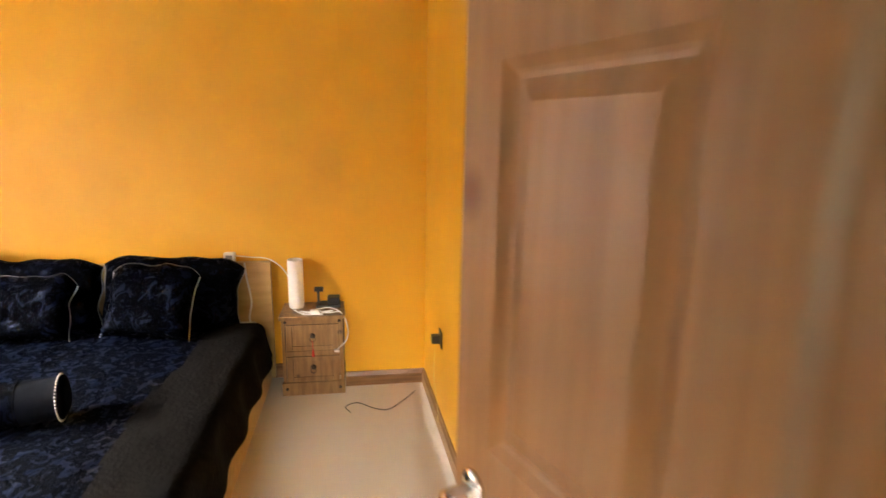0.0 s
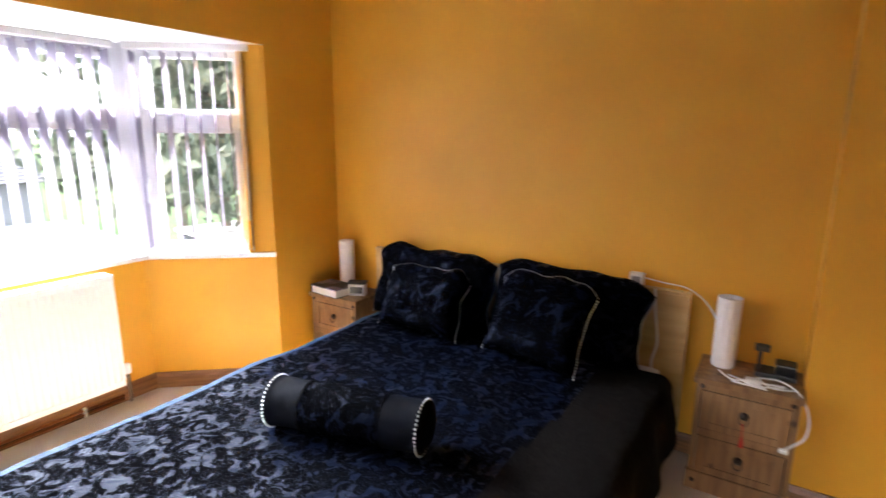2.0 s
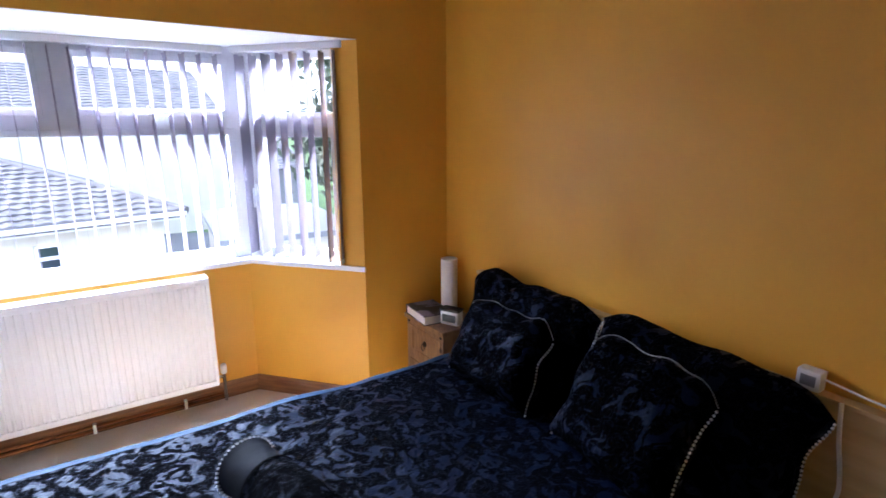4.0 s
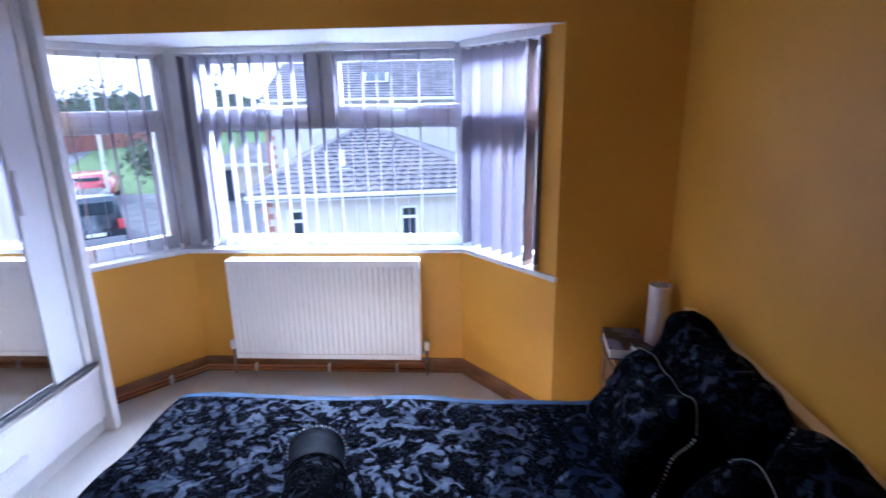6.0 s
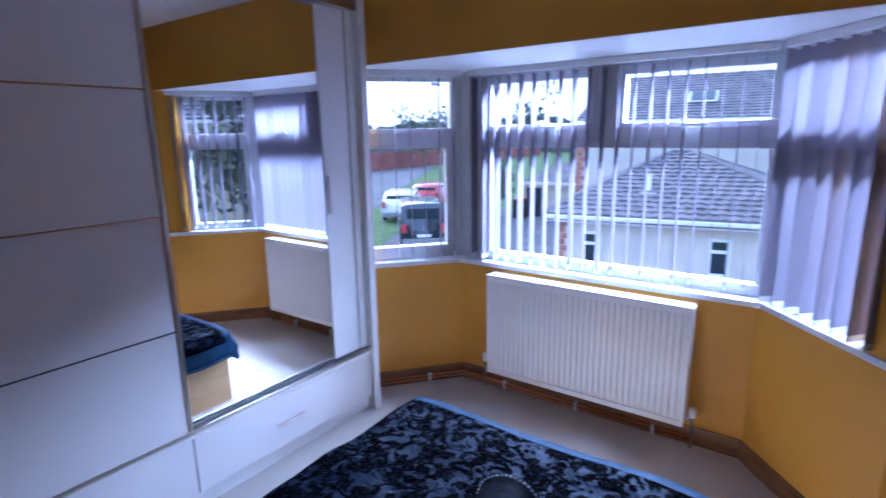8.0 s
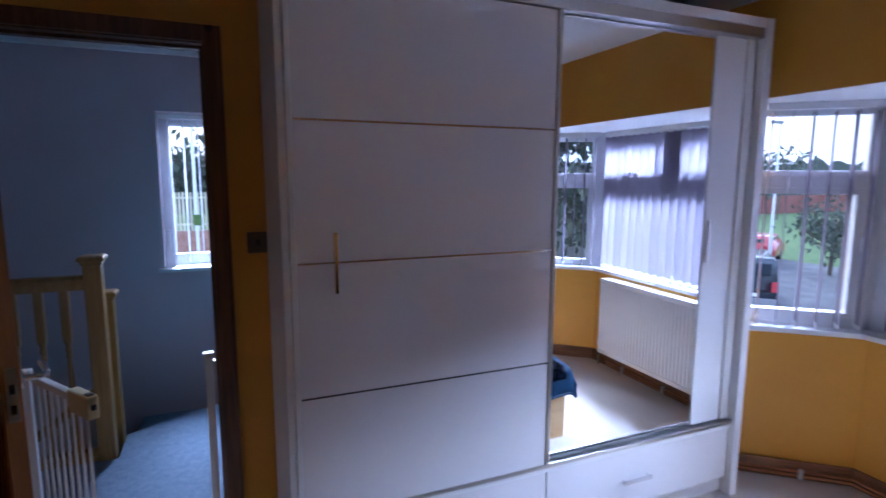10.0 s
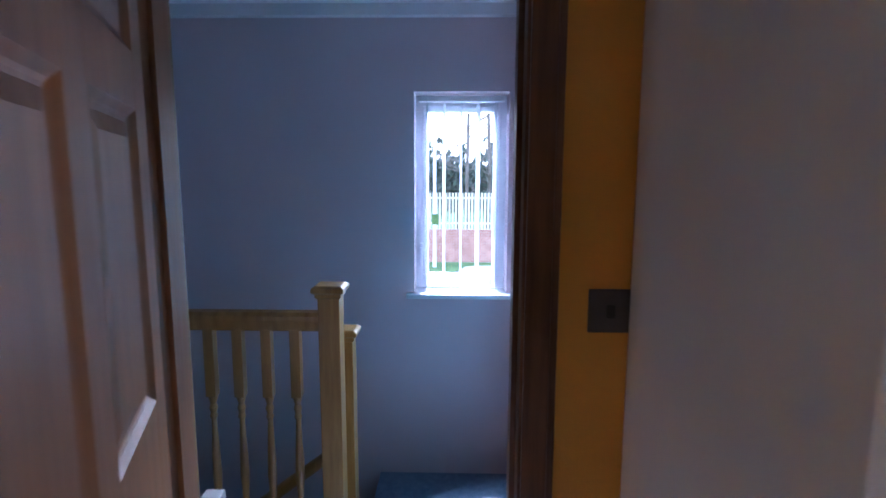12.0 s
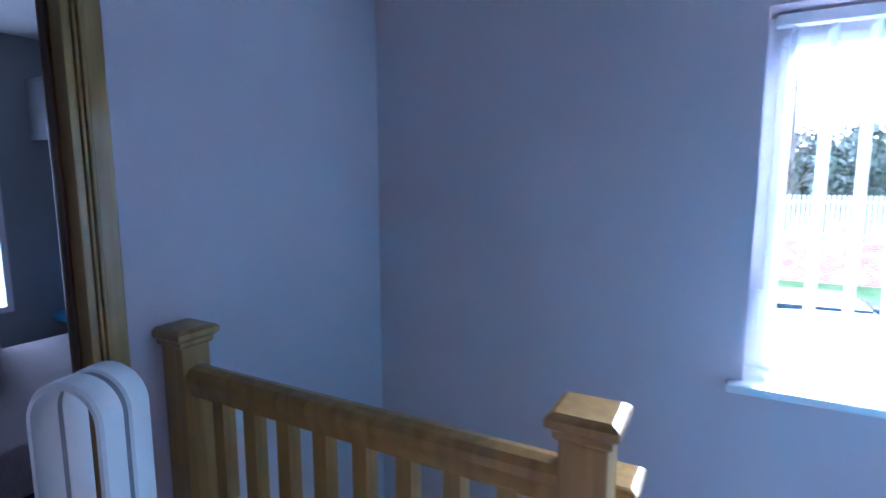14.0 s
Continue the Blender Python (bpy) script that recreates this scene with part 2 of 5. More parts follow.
def brocade(name, scale=15.0, share=0.54, ground=(0.0018, 0.0040, 0.013), flock=(0.0008, 0.0008, 0.0012), gloss=0.42, shine=0.08):
    """Navy satin with black flocked leaf figures, thin satin veins through them, and soft creases."""
    m = bpy.data.materials.new(name)
    m.use_nodes = True
    n, l = m.node_tree.nodes, m.node_tree.links
    b = n["Principled BSDF"]
    tc = n.new("ShaderNodeTexCoord")

    def tex(size, detail, distort=0.0, vector=None):
        t = n.new("ShaderNodeTexNoise")
        t.inputs["Scale"].default_value, t.inputs["Detail"].default_value, t.inputs["Distortion"].default_value = size, detail, distort
        l.new(vector or tc.outputs["Object"], t.inputs[0])
        return t

    def span(src, lo, hi, a, z):
        r = n.new("ShaderNodeMapRange")
        for k, v in enumerate((lo, hi, a, z)):
            r.inputs[k + 1].default_value = v
        l.new(src, r.inputs[0])
        return r.outputs[0]

    def calc(op, a, z):
        c = n.new("ShaderNodeMath")
        c.operation = op
        for k, v in enumerate((a, z)):
            if isinstance(v, float):
                c.inputs[k].default_value = v
            else:
                l.new(v, c.inputs[k])
        return c.outputs[0]

    leaf = span(tex(scale, 3.0, 1.6).outputs[0], share - 0.012, share + 0.012, 0.0, 1.0)
    ridge_noise = tex(scale * 1.5, 2.0, 2.2).outputs[0]
    veins = span(calc("ABSOLUTE", calc("SUBTRACT", ridge_noise, 0.5), 0.0), 0.008, 0.022, 0.75, 0.0)
    satin = calc("MAXIMUM", leaf, veins)
    c = n.new("ShaderNodeMixRGB")
    c.inputs[1].default_value, c.inputs[2].default_value = (*flock, 1), (*ground, 1)
    l.new(satin, c.inputs[0])
    l.new(c.outputs[0], b.inputs["Base Color"])
    l.new(span(satin, 0.0, 1.0, 0.95, gloss), b.inputs["Roughness"])
    l.new(span(satin, 0.0, 1.0, 0.015, shine), b.inputs["Specular IOR Level"])
    b.inputs["Specular Tint"].default_value = (0.45, 0.62, 1.0, 1)
    folds = n.new("ShaderNodeBump")
    folds.inputs["Strength"].default_value, folds.inputs["Distance"].default_value = 0.7, 0.035
    l.new(tex(7.0, 3.0, 0.8).outputs[0], folds.inputs["Height"])
    raised = n.new("ShaderNodeBump")
    raised.invert = True
    raised.inputs["Strength"].default_value, raised.inputs["Distance"].default_value = 0.4, 0.003
    l.new(satin, raised.inputs["Height"])
    l.new(folds.outputs[0], raised.inputs["Normal"])
    l.new(raised.outputs[0], b.inputs["Normal"])
    return m


BLIND = fabric("blind_fabric", (0.30, 0.27, 0.32), (0.40, 0.37, 0.46), 0.28)
SHEER = fabric("sheer_blind_fabric", (0.70, 0.71, 0.74), (0.74, 0.76, 0.80), 0.5)
GLASS = pane_glass()
MIRROR = mirror()
BROCADE = brocade("black_brocade")
BROCADE_SMALL = brocade("black_brocade_cushion", 13.0, 0.58, ground=(0.0016, 0.0030, 0.010), gloss=0.48, shine=0.07)


# ---- mesh helpers ----
def mesh_of(name, bm, mat, smooth=False):
    me = bpy.data.meshes.new(name)
    bm.normal_update()
    bm.to_mesh(me)
    bm.free()
    for mm in (mat if isinstance(mat, (list, tuple)) else [mat]):
        me.materials.append(mm)
    if smooth:
        me.polygons.foreach_set("use_smooth", [True] * len(me.polygons))
    return me


def thing(name, at=(0, 0, 0), label="", category="", group="", rz=0.0):
    ob = new(name)
    ob.matrix_world = pose(*at, 0, 0, rz)
    return tagged(ob, label, category, group)


def part(name, bm, mat, parent, label="", smooth=False):
    ob = new(name, mesh_of(name, bm, mat, smooth))
    ob.parent = parent
    return tagged(ob, label)


def single(name, bm, mat, label="", category="", group="", kind="", smooth=False, at=None):
    ob = new(name, mesh_of(name, bm, mat, smooth))
    if at:
        ob.matrix_world = pose(*at)
    return tagged(ob, label, category, group, kind)


def boxes(*specs, bev=0.0):
    """One bmesh of boxes (x0, x1, y0, y1, z0, z1)."""
    bm = bmesh.new()
    for x0, x1, y0, y1, z0, z1 in specs:
        v = [bm.verts.new((x, y, z)) for x in (x0, x1) for y in (y0, y1) for z in (z0, z1)]
        for f in ((0, 1, 3, 2), (4, 6, 7, 5), (0, 4, 5, 1), (2, 3, 7, 6), (0, 2, 6, 4), (1, 5, 7, 3)):
            bm.faces.new([v[i] for i in f])
    if bev:
        bmesh.ops.bevel(bm, geom=bm.edges[:], offset=bev, segments=2, affect="EDGES", profile=0.6)
    return bm


def prism(points, z0, z1, bev=0.0):
    """A plan outline drawn up from z0 to z1."""
    bm = bmesh.new()
    lo = [bm.verts.new((x, y, z0)) for x, y in points]
    hi = [bm.verts.new((x, y, z1)) for x, y in points]
    bm.faces.new(lo[::-1])
    bm.faces.new(hi)
    for i in range(len(points)):
        j = (i + 1) % len(points)
        bm.faces.new((lo[i], lo[j], hi[j], hi[i]))
    bmesh.ops.recalc_face_normals(bm, faces=bm.faces[:])
    if bev:
        bmesh.ops.bevel(bm, geom=bm.edges[:], offset=bev, segments=2, affect="EDGES", profile=0.6)
    return bm


def strip(p, q, z0, z1, thick, bev=0.0):
    """An upright board along p-q, its thickness to the left of that way."""
    d = Vector((q[0] - p[0], q[1] - p[1]))
    nrm = Vector((-d.y, d.x)).normalized() * thick
    return prism([p, q, (q[0] + nrm.x, q[1] + nrm.y), (p[0] + nrm.x, p[1] + nrm.y)], z0, z1, bev)


def lathe(profile, seg=20, square=None):
    """Turned solid round z from (radius, z) rows."""
    bm = bmesh.new()
    rings = []
    for r, z in profile:
        rings.append([bm.verts.new((r * math.cos(a), r * math.sin(a), z)) for a in (math.tau * (i + 0.5) / seg for i in range(seg))])
    for a, b in zip(rings, rings[1:]):
        for i in range(seg):
            j = (i + 1) % seg
            bm.faces.new((a[i], a[j], b[j], b[i]))
    bm.faces.new(rings[0][::-1])
    bm.faces.new(rings[-1])
    return bm


def tube(points, r, seg=8, closed=False):
    bm = bmesh.new()
    pts = [Vector(p) for p in points]
    rings = []
    n = len(pts)
    for i, p in enumerate(pts):
        a = pts[(i - 1) % n] if (i or closed) else p
        b = pts[(i + 1) % n] if (i < n - 1 or closed) else p
        t = (b - a).normalized()
        up = Vector((0, 0, 1)) if abs(t.z) < 0.9 else Vector((1, 0, 0))
        u = t.cross(up).normalized()
        v = t.cross(u).normalized()
        rings.append([bm.verts.new(p + (u * math.cos(math.tau * k / seg) + v * math.sin(math.tau * k / seg)) * r) for k in range(seg)])
    pairs = list(zip(rings, rings[1:])) + ([(rings[-1], rings[0])] if closed else [])
    for a, b in pairs:
        for k in range(seg):
            m = (k + 1) % seg
            bm.faces.new((a[k], a[m], b[m], b[k]))
    if not closed:
        bm.faces.new(rings[0][::-1])
        bm.faces.new(rings[-1])
    bmesh.ops.recalc_face_normals(bm, faces=bm.faces[:])
    return bm


def bezier_pts(ctrl, n=24):
    """A smooth line through the control points (Catmull-Rom)."""
    c = [Vector(p) for p in ctrl]
    c = [c[0] * 2 - c[1]] + c + [c[-1] * 2 - c[-2]]
    out = []
    for i in range(1, len(c) - 2):
        for k in range(n):
            t = k / n
            out.append(0.5 * ((2 * c[i]) + (c[i + 1] - c[i - 1]) * t + (2 * c[i - 1] - 5 * c[i] + 4 * c[i + 1] - c[i + 2]) * t * t
                              + (3 * c[i] - c[i - 1] - 3 * c[i + 1] + c[i + 2]) * t ** 3))
    out.append(c[-2])
    return out


def move(bm, m):
    bm.transform(m)
    return bm


def join(*bms):
    out = bmesh.new()
    for b in bms:
        me = bpy.data.meshes.new("tmp")
        b.to_mesh(me)
        b.free()
        out.from_mesh(me)
        bpy.data.meshes.remove(me)
    return out
# ---- the room's shell ----
XW, XE, XE0 = 1.197, 4.335, 4.46
YN, YP, XP = 3.46, 3.283, 3.825
BAY = [(XW, 0.35), (0.64, 0.82), (0.64, 2.46), (XW, 2.93)]
SILL, SOFFIT, CEIL, DOORH = 0.81, 1.955, 2.42, 2.10
BX = 0.60


def wall(name, bm, mat):
    return single(name, bm, mat, kind="structure")


wall("floor", prism([(0.3, -0.06), (4.7, -0.06), (4.7, 3.8), (0.3, 3.8)], -0.12, 0.0), CARPET)
wall("ceiling", boxes((0.2, 5.6, -2.1, 3.8, CEIL + 0.06, CEIL + 0.2), (1.1, 4.6, 0, 3.6, CEIL, CEIL + 0.055)), WHITE_PAINT)
wall("wall_north", prism([(0.9, YN), (XP, YN), (XP, YP), (XE + 0.2, YP), (XE + 0.2, 3.7), (0.9, 3.7)], 0, CEIL), ORANGE)
wall("wall_east", prism([(XE, YP), (XE0, 0.0), (XE0 + 0.2, 0.0), (XE + 0.2, YP)], 0, CEIL), ORANGE)
wall("wall_west", prism([(XW, 2.93), (XW, YN), (0.98, YN), (0.98, 3.1)], 0, CEIL), ORANGE)
wall("wall_west_by_wardrobe", prism([(XW, -0.12), (XW, 0.35), (1.0, 0.2), (1.0, -0.12)], 0, CEIL), ORANGE)
wall("wall_above_bay", boxes((XW - 0.2, XW - 0.001, 0.30, 2.98, SOFFIT + 0.003, CEIL)), ORANGE)
wall("bay_soffit", prism([(XW - 0.002, 0.35), (0.5, 0.82 - 0.13), (0.5, 2.46 + 0.13), (XW - 0.002, 2.93)], SOFFIT, SOFFIT + 0.06), WHITE_PAINT)
for i, (p, q) in enumerate(zip(BAY, BAY[1:])):
    wall("bay_wall", strip(p, q, 0, SILL - 0.03, 0.24), ORANGE)
# reveals beside the side windows
wall("bay_reveal_north", strip((XW, 2.93), (XW - 0.11, 2.93 - 0.093), SILL - 0.02, SOFFIT, -0.12), ORANGE)
wall("bay_reveal_south", strip((XW, 0.35), (XW - 0.11, 0.35 + 0.093), SILL - 0.02, SOFFIT, 0.12), ORANGE)
wall("outer_wall_bay_top", prism([(XW - 0.2, 0.1), (0.42, 0.72), (0.42, 2.56), (XW - 0.2, 3.2)], SOFFIT + 0.065, CEIL + 0.3), RENDER_CREAM)

# south wall with the doorway
JW, JE = 3.645, 4.40
wall("wall_south", boxes((1.0, JW - 0.03, -0.12, 0.0, 0, CEIL), (JE + 0.03, XE0 + 0.2, -0.12, 0, 0, CEIL), (JW - 0.03, JE + 0.03, -0.12, 0, DOORH + 0.03, CEIL)), ORANGE)
wall("landing_wall_north", boxes((3.3, JW - 0.03, -0.13, -0.122, -0.0, CEIL + 0.05), (JE + 0.03, 5.39, -0.13, -0.122, 0, CEIL + 0.05), (JW - 0.03, JE + 0.03, -0.13, -0.122, DOORH + 0.03, CEIL + 0.05)), GREY_WALL)
LX0, LX1, LY = 3.44, 5.39, -1.925
WX0, WX1, WZ0, WZ1 = 3.484, 4.008, 0.915, 2.035
wall("landing_wall_south", boxes((3.2, WX0, LY - 0.28, LY, -2.6, 2.6), (WX1, 5.6, LY - 0.28, LY, -2.6, 2.6), (WX0, WX1, LY - 0.28, LY, -2.6, WZ0 - 0.03), (WX0, WX1, LY - 0.28, LY, WZ1, 2.6)), GREY_WALL)
wall("landing_wall_east", boxes((LX1, LX1 + 0.08, LY, -0.757, -2.6, CEIL + 0.06), (LX1, LX1 + 0.08, -0.757, -0.12, 2.06, CEIL + 0.06)), GREY_WALL)
wall("landing_wall_west", boxes((LX0 - 0.1, LX0, LY, -0.86, -2.6, CEIL + 0.06), (LX0 - 0.1, LX0, -0.86, -0.2, 2.06, CEIL + 0.06)), GREY_WALL)
wall("landing_floor", prism([(3.2, -0.061), (5.39, -0.061), (5.39, -0.93), (4.21, -0.93), (4.21, -1.22), (3.62, -1.53), (3.2, -1.62)], -0.22, 0.0), BLUE_CARPET)
wall("cornice", boxes((LX0, LX1, LY, LY + 0.05, CEIL + 0.0, CEIL + 0.06)), WHITE_PAINT)
# bathroom beyond the sliding door
wall("bathroom_wall", boxes((1.9, 2.0, -2.0, -0.13, 0, CEIL + 0.06), (2.0, LX0 - 0.1, -2.05, -1.95, 0, CEIL + 0.06)), WHITE_PAINT)
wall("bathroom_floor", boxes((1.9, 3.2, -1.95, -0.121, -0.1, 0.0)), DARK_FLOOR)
wall("bathroom_ceiling", boxes((1.9, 3.34, -2.0, -0.121, CEIL + 0.06, CEIL + 0.14)), WHITE_PAINT)


def skirting(name, p, q, side=1, z0=0.0, mat=SKIRT_PINE):
    """A board with a rounded top edge, its face towards the room."""
    d = Vector((q[0] - p[0], q[1] - p[1], 0))
    L = d.length
    bm = bmesh.new()
    prof = [(0, 0), (0.018, 0), (0.018, 0.068), (0.012, 0.080), (0.008, 0.092), (0, 0.094)]
    rows = []
    for s in (0, L):
        rows.append([bm.verts.new((s, side * a, z0 + z)) for a, z in prof])
    for i in range(len(prof)):
        j = (i + 1) % len(prof)
        bm.faces.new((rows[0][i], rows[0][j], rows[1][j], rows[1][i]))
    bm.faces.new(rows[0][::-1])
    bm.faces.new(rows[1])
    bmesh.ops.recalc_face_normals(bm, faces=bm.faces[:])
    ob = single(name, bm, mat, kind="structure")
    ob.matrix_world = Matrix.Translation((p[0], p[1], 0)) @ Matrix.Rotation(math.atan2(d.y, d.x), 4, "Z")
    return ob


skirting("skirting", (XW, 0.37), (0.64, 0.82), -1)
skirting("skirting", (0.64, 0.82), (0.64, 2.46), -1)
skirting("skirting", (0.64, 2.46), (XW, 2.93), -1)
skirting("skirting", (XW, 2.93), (XW, YN), -1)
skirting("skirting", (XW, YN), (XP, YN), -1)
skirting("skirting", (XP, YP), (XE, YP), -1)
skirting("skirting", (XE, YP), (XE0, 0.03), -1)
skirting("skirting", (LX1, LY), (LX1, -0.82), 1, -0.0, WHITE_PAINT)


# ---- windows ----
def window_unit(name, p, q, z0, z1, lights, label, depth=0.07, handle=None):
    """A framed window along p-q. lights: opening rectangles (u0, u1, z0, z1) for sashes with a pane."""
    d = Vector((q[0] - p[0], q[1] - p[1], 0))
    L = d.length
    w = new(name)
    w.matrix_world = Matrix.Translation((p[0], p[1], 0)) @ Matrix.Rotation(math.atan2(d.y, d.x), 4, "Z")
    tagged(w, kind="structure")
    us = sorted({0.0, L} | {round(x, 4) for a in lights for x in a[:2]})
    zs = sorted({z0, z1} | {round(x, 4) for a in lights for x in a[2:]})
    solid = []
    for u0, u1 in zip(us, us[1:]):
        for a, b in zip(zs, zs[1:]):
            cu, cz = (u0 + u1) / 2, (a + b) / 2
            if not any(l[0] < cu < l[1] and l[2] < cz < l[3] for l in lights):
                solid.append((u0, u1, -depth / 2, depth / 2, a, b))
    bm = boxes(*solid)
    bmesh.ops.remove_doubles(bm, verts=bm.verts[:], dist=0.0005)
    part("window_frame", bm, UPVC, w)
    for l in lights:
        e = 0.032
        u0, u1, a, b = l
        sash = boxes((u0, u1, -depth / 2 - 0.012, depth / 2 - 0.02, a, a + e), (u0, u1, -depth / 2 - 0.012, depth / 2 - 0.02, b - e, b),
                     (u0, u0 + e, -depth / 2 - 0.012, depth / 2 - 0.02, a + e, b - e), (u1 - e, u1, -depth / 2 - 0.012, depth / 2 - 0.02, a + e, b - e), bev=0.004)
        part("sash", sash, UPVC, w)
        pane = part("pane", boxes((u0 + e, u1 - e, -0.004, 0.004, a + e, b - e)), GLASS, w)
        pane.visible_shadow = False
    for hu, hz, hl in handle or ():
        side = -1 if hl > 0 else 1
        bm = boxes((hu - 0.012, hu + 0.012, -depth / 2 - 0.035, -depth / 2 - 0.012, hz - 0.035, hz + 0.035), bev=0.004)
        bm2 = boxes((hu - 0.01, hu + abs(hl), -depth / 2 - 0.055, -depth / 2 - 0.036, hz - 0.009, hz + 0.009), bev=0.004) if side < 0 else \
            boxes((hu - 0.009, hu + 0.009, -depth / 2 - 0.055, -depth / 2 - 0.036, hz - abs(hl), hz + 0.01), bev=0.004)
        part("window_handle", join(bm, bm2), UPVC, w)
    return w


B1, B2 = (0.53, 0.80), (0.53, 2.485)
# centre: from north to south so that the inner side is at -y of the unit
window_unit("window_1", (0.53, 0.765), (0.53, 2.52), SILL, SOFFIT, [
    (0.19, 0.86, 1.60, 1.90), (0.98, 1.69, 1.60, 1.90), (0.19, 1.70, 0.835, 1.535)], "",
    handle=[(0.55, 1.615, 0.11), (1.30, 1.615, 0.11)])
window_unit("window_2", (1.10, 0.275), (0.53, 0.755), SILL, SOFFIT, [(0.085, 0.68, 1.59, 1.93), (0.11, 0.65, 0.86, 1.535)], "",
            handle=[(0.665, 1.25, -0.10)])
window_unit("window_3", (0.53, 2.525), (1.10, 3.005), SILL, SOFFIT, [(0.085, 0.62, 1.585, 1.92), (0.11, 0.60, 0.835, 1.52)], "",
            handle=[(0.085, 1.20, -0.10)])
window_unit("window_4", (WX1, LY - 0.19), (WX0, LY - 0.19), WZ0 - 0.01, WZ1, [(0.04, 0.484, WZ0 + 0.05, WZ1 - 0.06)], "",
            handle=[(0.03, 1.15, -0.10)])


def ledge(points, z, t, mat=UPVC):
    return prism(points, z - t, z, 0.006)


wall("window_sill", prism([(XW + 0.012, 2.925), (0.665, 2.475), (0.665, 0.805), (XW + 0.012, 0.34), (XW - 0.12, 0.25), (0.50, 0.74), (0.50, 2.54), (XW - 0.12, 3.03)], SILL - 0.028, SILL, 0.005), UPVC)
wall("landing_window_sill", boxes((WX0 - 0.04, WX1 + 0.045, LY - 0.20, LY + 0.055, WZ0 - 0.028, WZ0), bev=0.008), WHITE_PAINT)


def blind(name, p, q, z0, z1, pitch, slat_angle, label, skip=0, width=0.089, cord_end=True, n_max=99, cloth=None, wobble=4):
    """Vertical blind along p-q: head rail, hanging slats turned by slat_angle from the window's line, weights and cord."""
    d = Vector((q[0] - p[0], q[1] - p[1], 0))
    L = d.length
    t = thing(name, (p[0], p[1], 0), label, "window blind", "vertical blinds", math.degrees(math.atan2(d.y, d.x)))
    part("head_rail", boxes((0, L, -0.022, 0.022, z1 - 0.034, z1), bev=0.005), WHITE_PLASTIC, t)
    n = min(n_max, int(L / pitch))
    slat = mesh_of("slat", boxes((-width / 2, width / 2, -0.0006, 0.0006, z0, z1 - 0.045)), cloth or BLIND)
    weight = mesh_of("slat_weight", boxes((-width / 2, width / 2, -0.002, 0.002, z0 - 0.003, z0 + 0.022)), WHITE_PLASTIC)
    hook = mesh_of("slat_hook", boxes((-0.006, 0.006, -0.003, 0.003, z1 - 0.05, z1 - 0.03)), WHITE_PLASTIC)
    r = random.Random(name)
    for i in range(n):
        u = (i + 0.5) * L / n
        a = Matrix.Translation((u, 0, 0)) @ Matrix.Rotation(radians(slat_angle + r.uniform(-wobble, wobble)), 4, "Z")
        for nm, me in (("slat", slat), ("slat_weight", weight), ("slat_hook", hook)):
            o = new(nm, me)
            o.parent = t
            o.matrix_basis = a
    for v in (-0.036, 0.036):
        ca, sa = math.cos(radians(slat_angle)) * v, math.sin(radians(slat_angle)) * v
        part("slat_chain", tube([((i + 0.5) * L / n + ca, sa, z0 + (0.012 if i % 2 else 0.002)) for i in range(n)], 0.0012, 4), WHITE_PLASTIC, t)
    if cord_end:
        part("cord", tube([(L - 0.05, -0.03, z1 - 0.03), (L - 0.048, -0.032, z0 + 0.30), (L - 0.04, -0.034, z0 + 0.28), (L - 0.035, -0.03, z1 - 0.03)], 0.0015, 5), WHITE_PLASTIC, t)
    return t


BZ = SILL + 0.018
blind("vertical_blind", (0.612, 0.85), (0.612, 2.43), BZ, SOFFIT, 0.079, 97, "pale lilac vertical slat blind hanging open over the wide window", cord_end=False)
blind("vertical_blind", (1.12, 0.40), (0.64, 0.81), BZ, SOFFIT, 0.079, 81, "pale lilac vertical slat blind on the window beside the wardrobe", cord_end=False)
blind("vertical_blind", (0.64, 2.475), (1.13, 2.885), BZ, SOFFIT, 0.079, 95, "pale lilac vertical slat blind on the window beside the bed", wobble=6)
blind("vertical_blind", (WX1 - 0.02, LY - 0.09), (WX0 + 0.02, LY - 0.09), WZ0 + 0.02, WZ1 - 0.01, 0.082, 100, "sheer white vertical slat blind in the landing window", n_max=6, cloth=SHEER)


pull = thing("blind_pull", (0.60, 1.682, 0), "pale oval weight on a thin cord at the wide blind", "blind weight")
oval = bmesh.new()
bmesh.ops.create_uvsphere(oval, u_segments=18, v_segments=12, radius=1.0)
oval.transform(Matrix.Translation((0, 0, SILL + 0.032)) @ Matrix.Diagonal((0.007, 0.019, 0.031, 1)))
part("weight", oval, WHITE_PLASTIC, pull, smooth=True)
part("cord", tube([(0.0, 0, SILL + 0.06), (0.004, 0, SOFFIT - 0.036)], 0.0012, 5), WHITE_PLASTIC, pull)
tens = thing("cord_tensioner", (1.11, 2.835, 0), "cream cord tensioner hanging on the blind cord beside the reveal", "cord tensioner")
part("case", boxes((-0.011, 0.011, -0.006, 0.006, SILL + 0.19, SILL + 0.31), bev=0.004), CREAM_PLASTIC, tens)
part("cord", tube([(0.0, 0, SILL + 0.311), (0, 0, SOFFIT - 0.04)], 0.0014, 5), WHITE_PLASTIC, tens)

# ---- bedroom doorway ----
def casing(name, x0, x1, y0, y1, z1, mat, groove=True):
    bm = boxes((x0, x1, y0, y1, 0, z1), bev=0.004)
    return single(name, bm, mat, kind="structure")


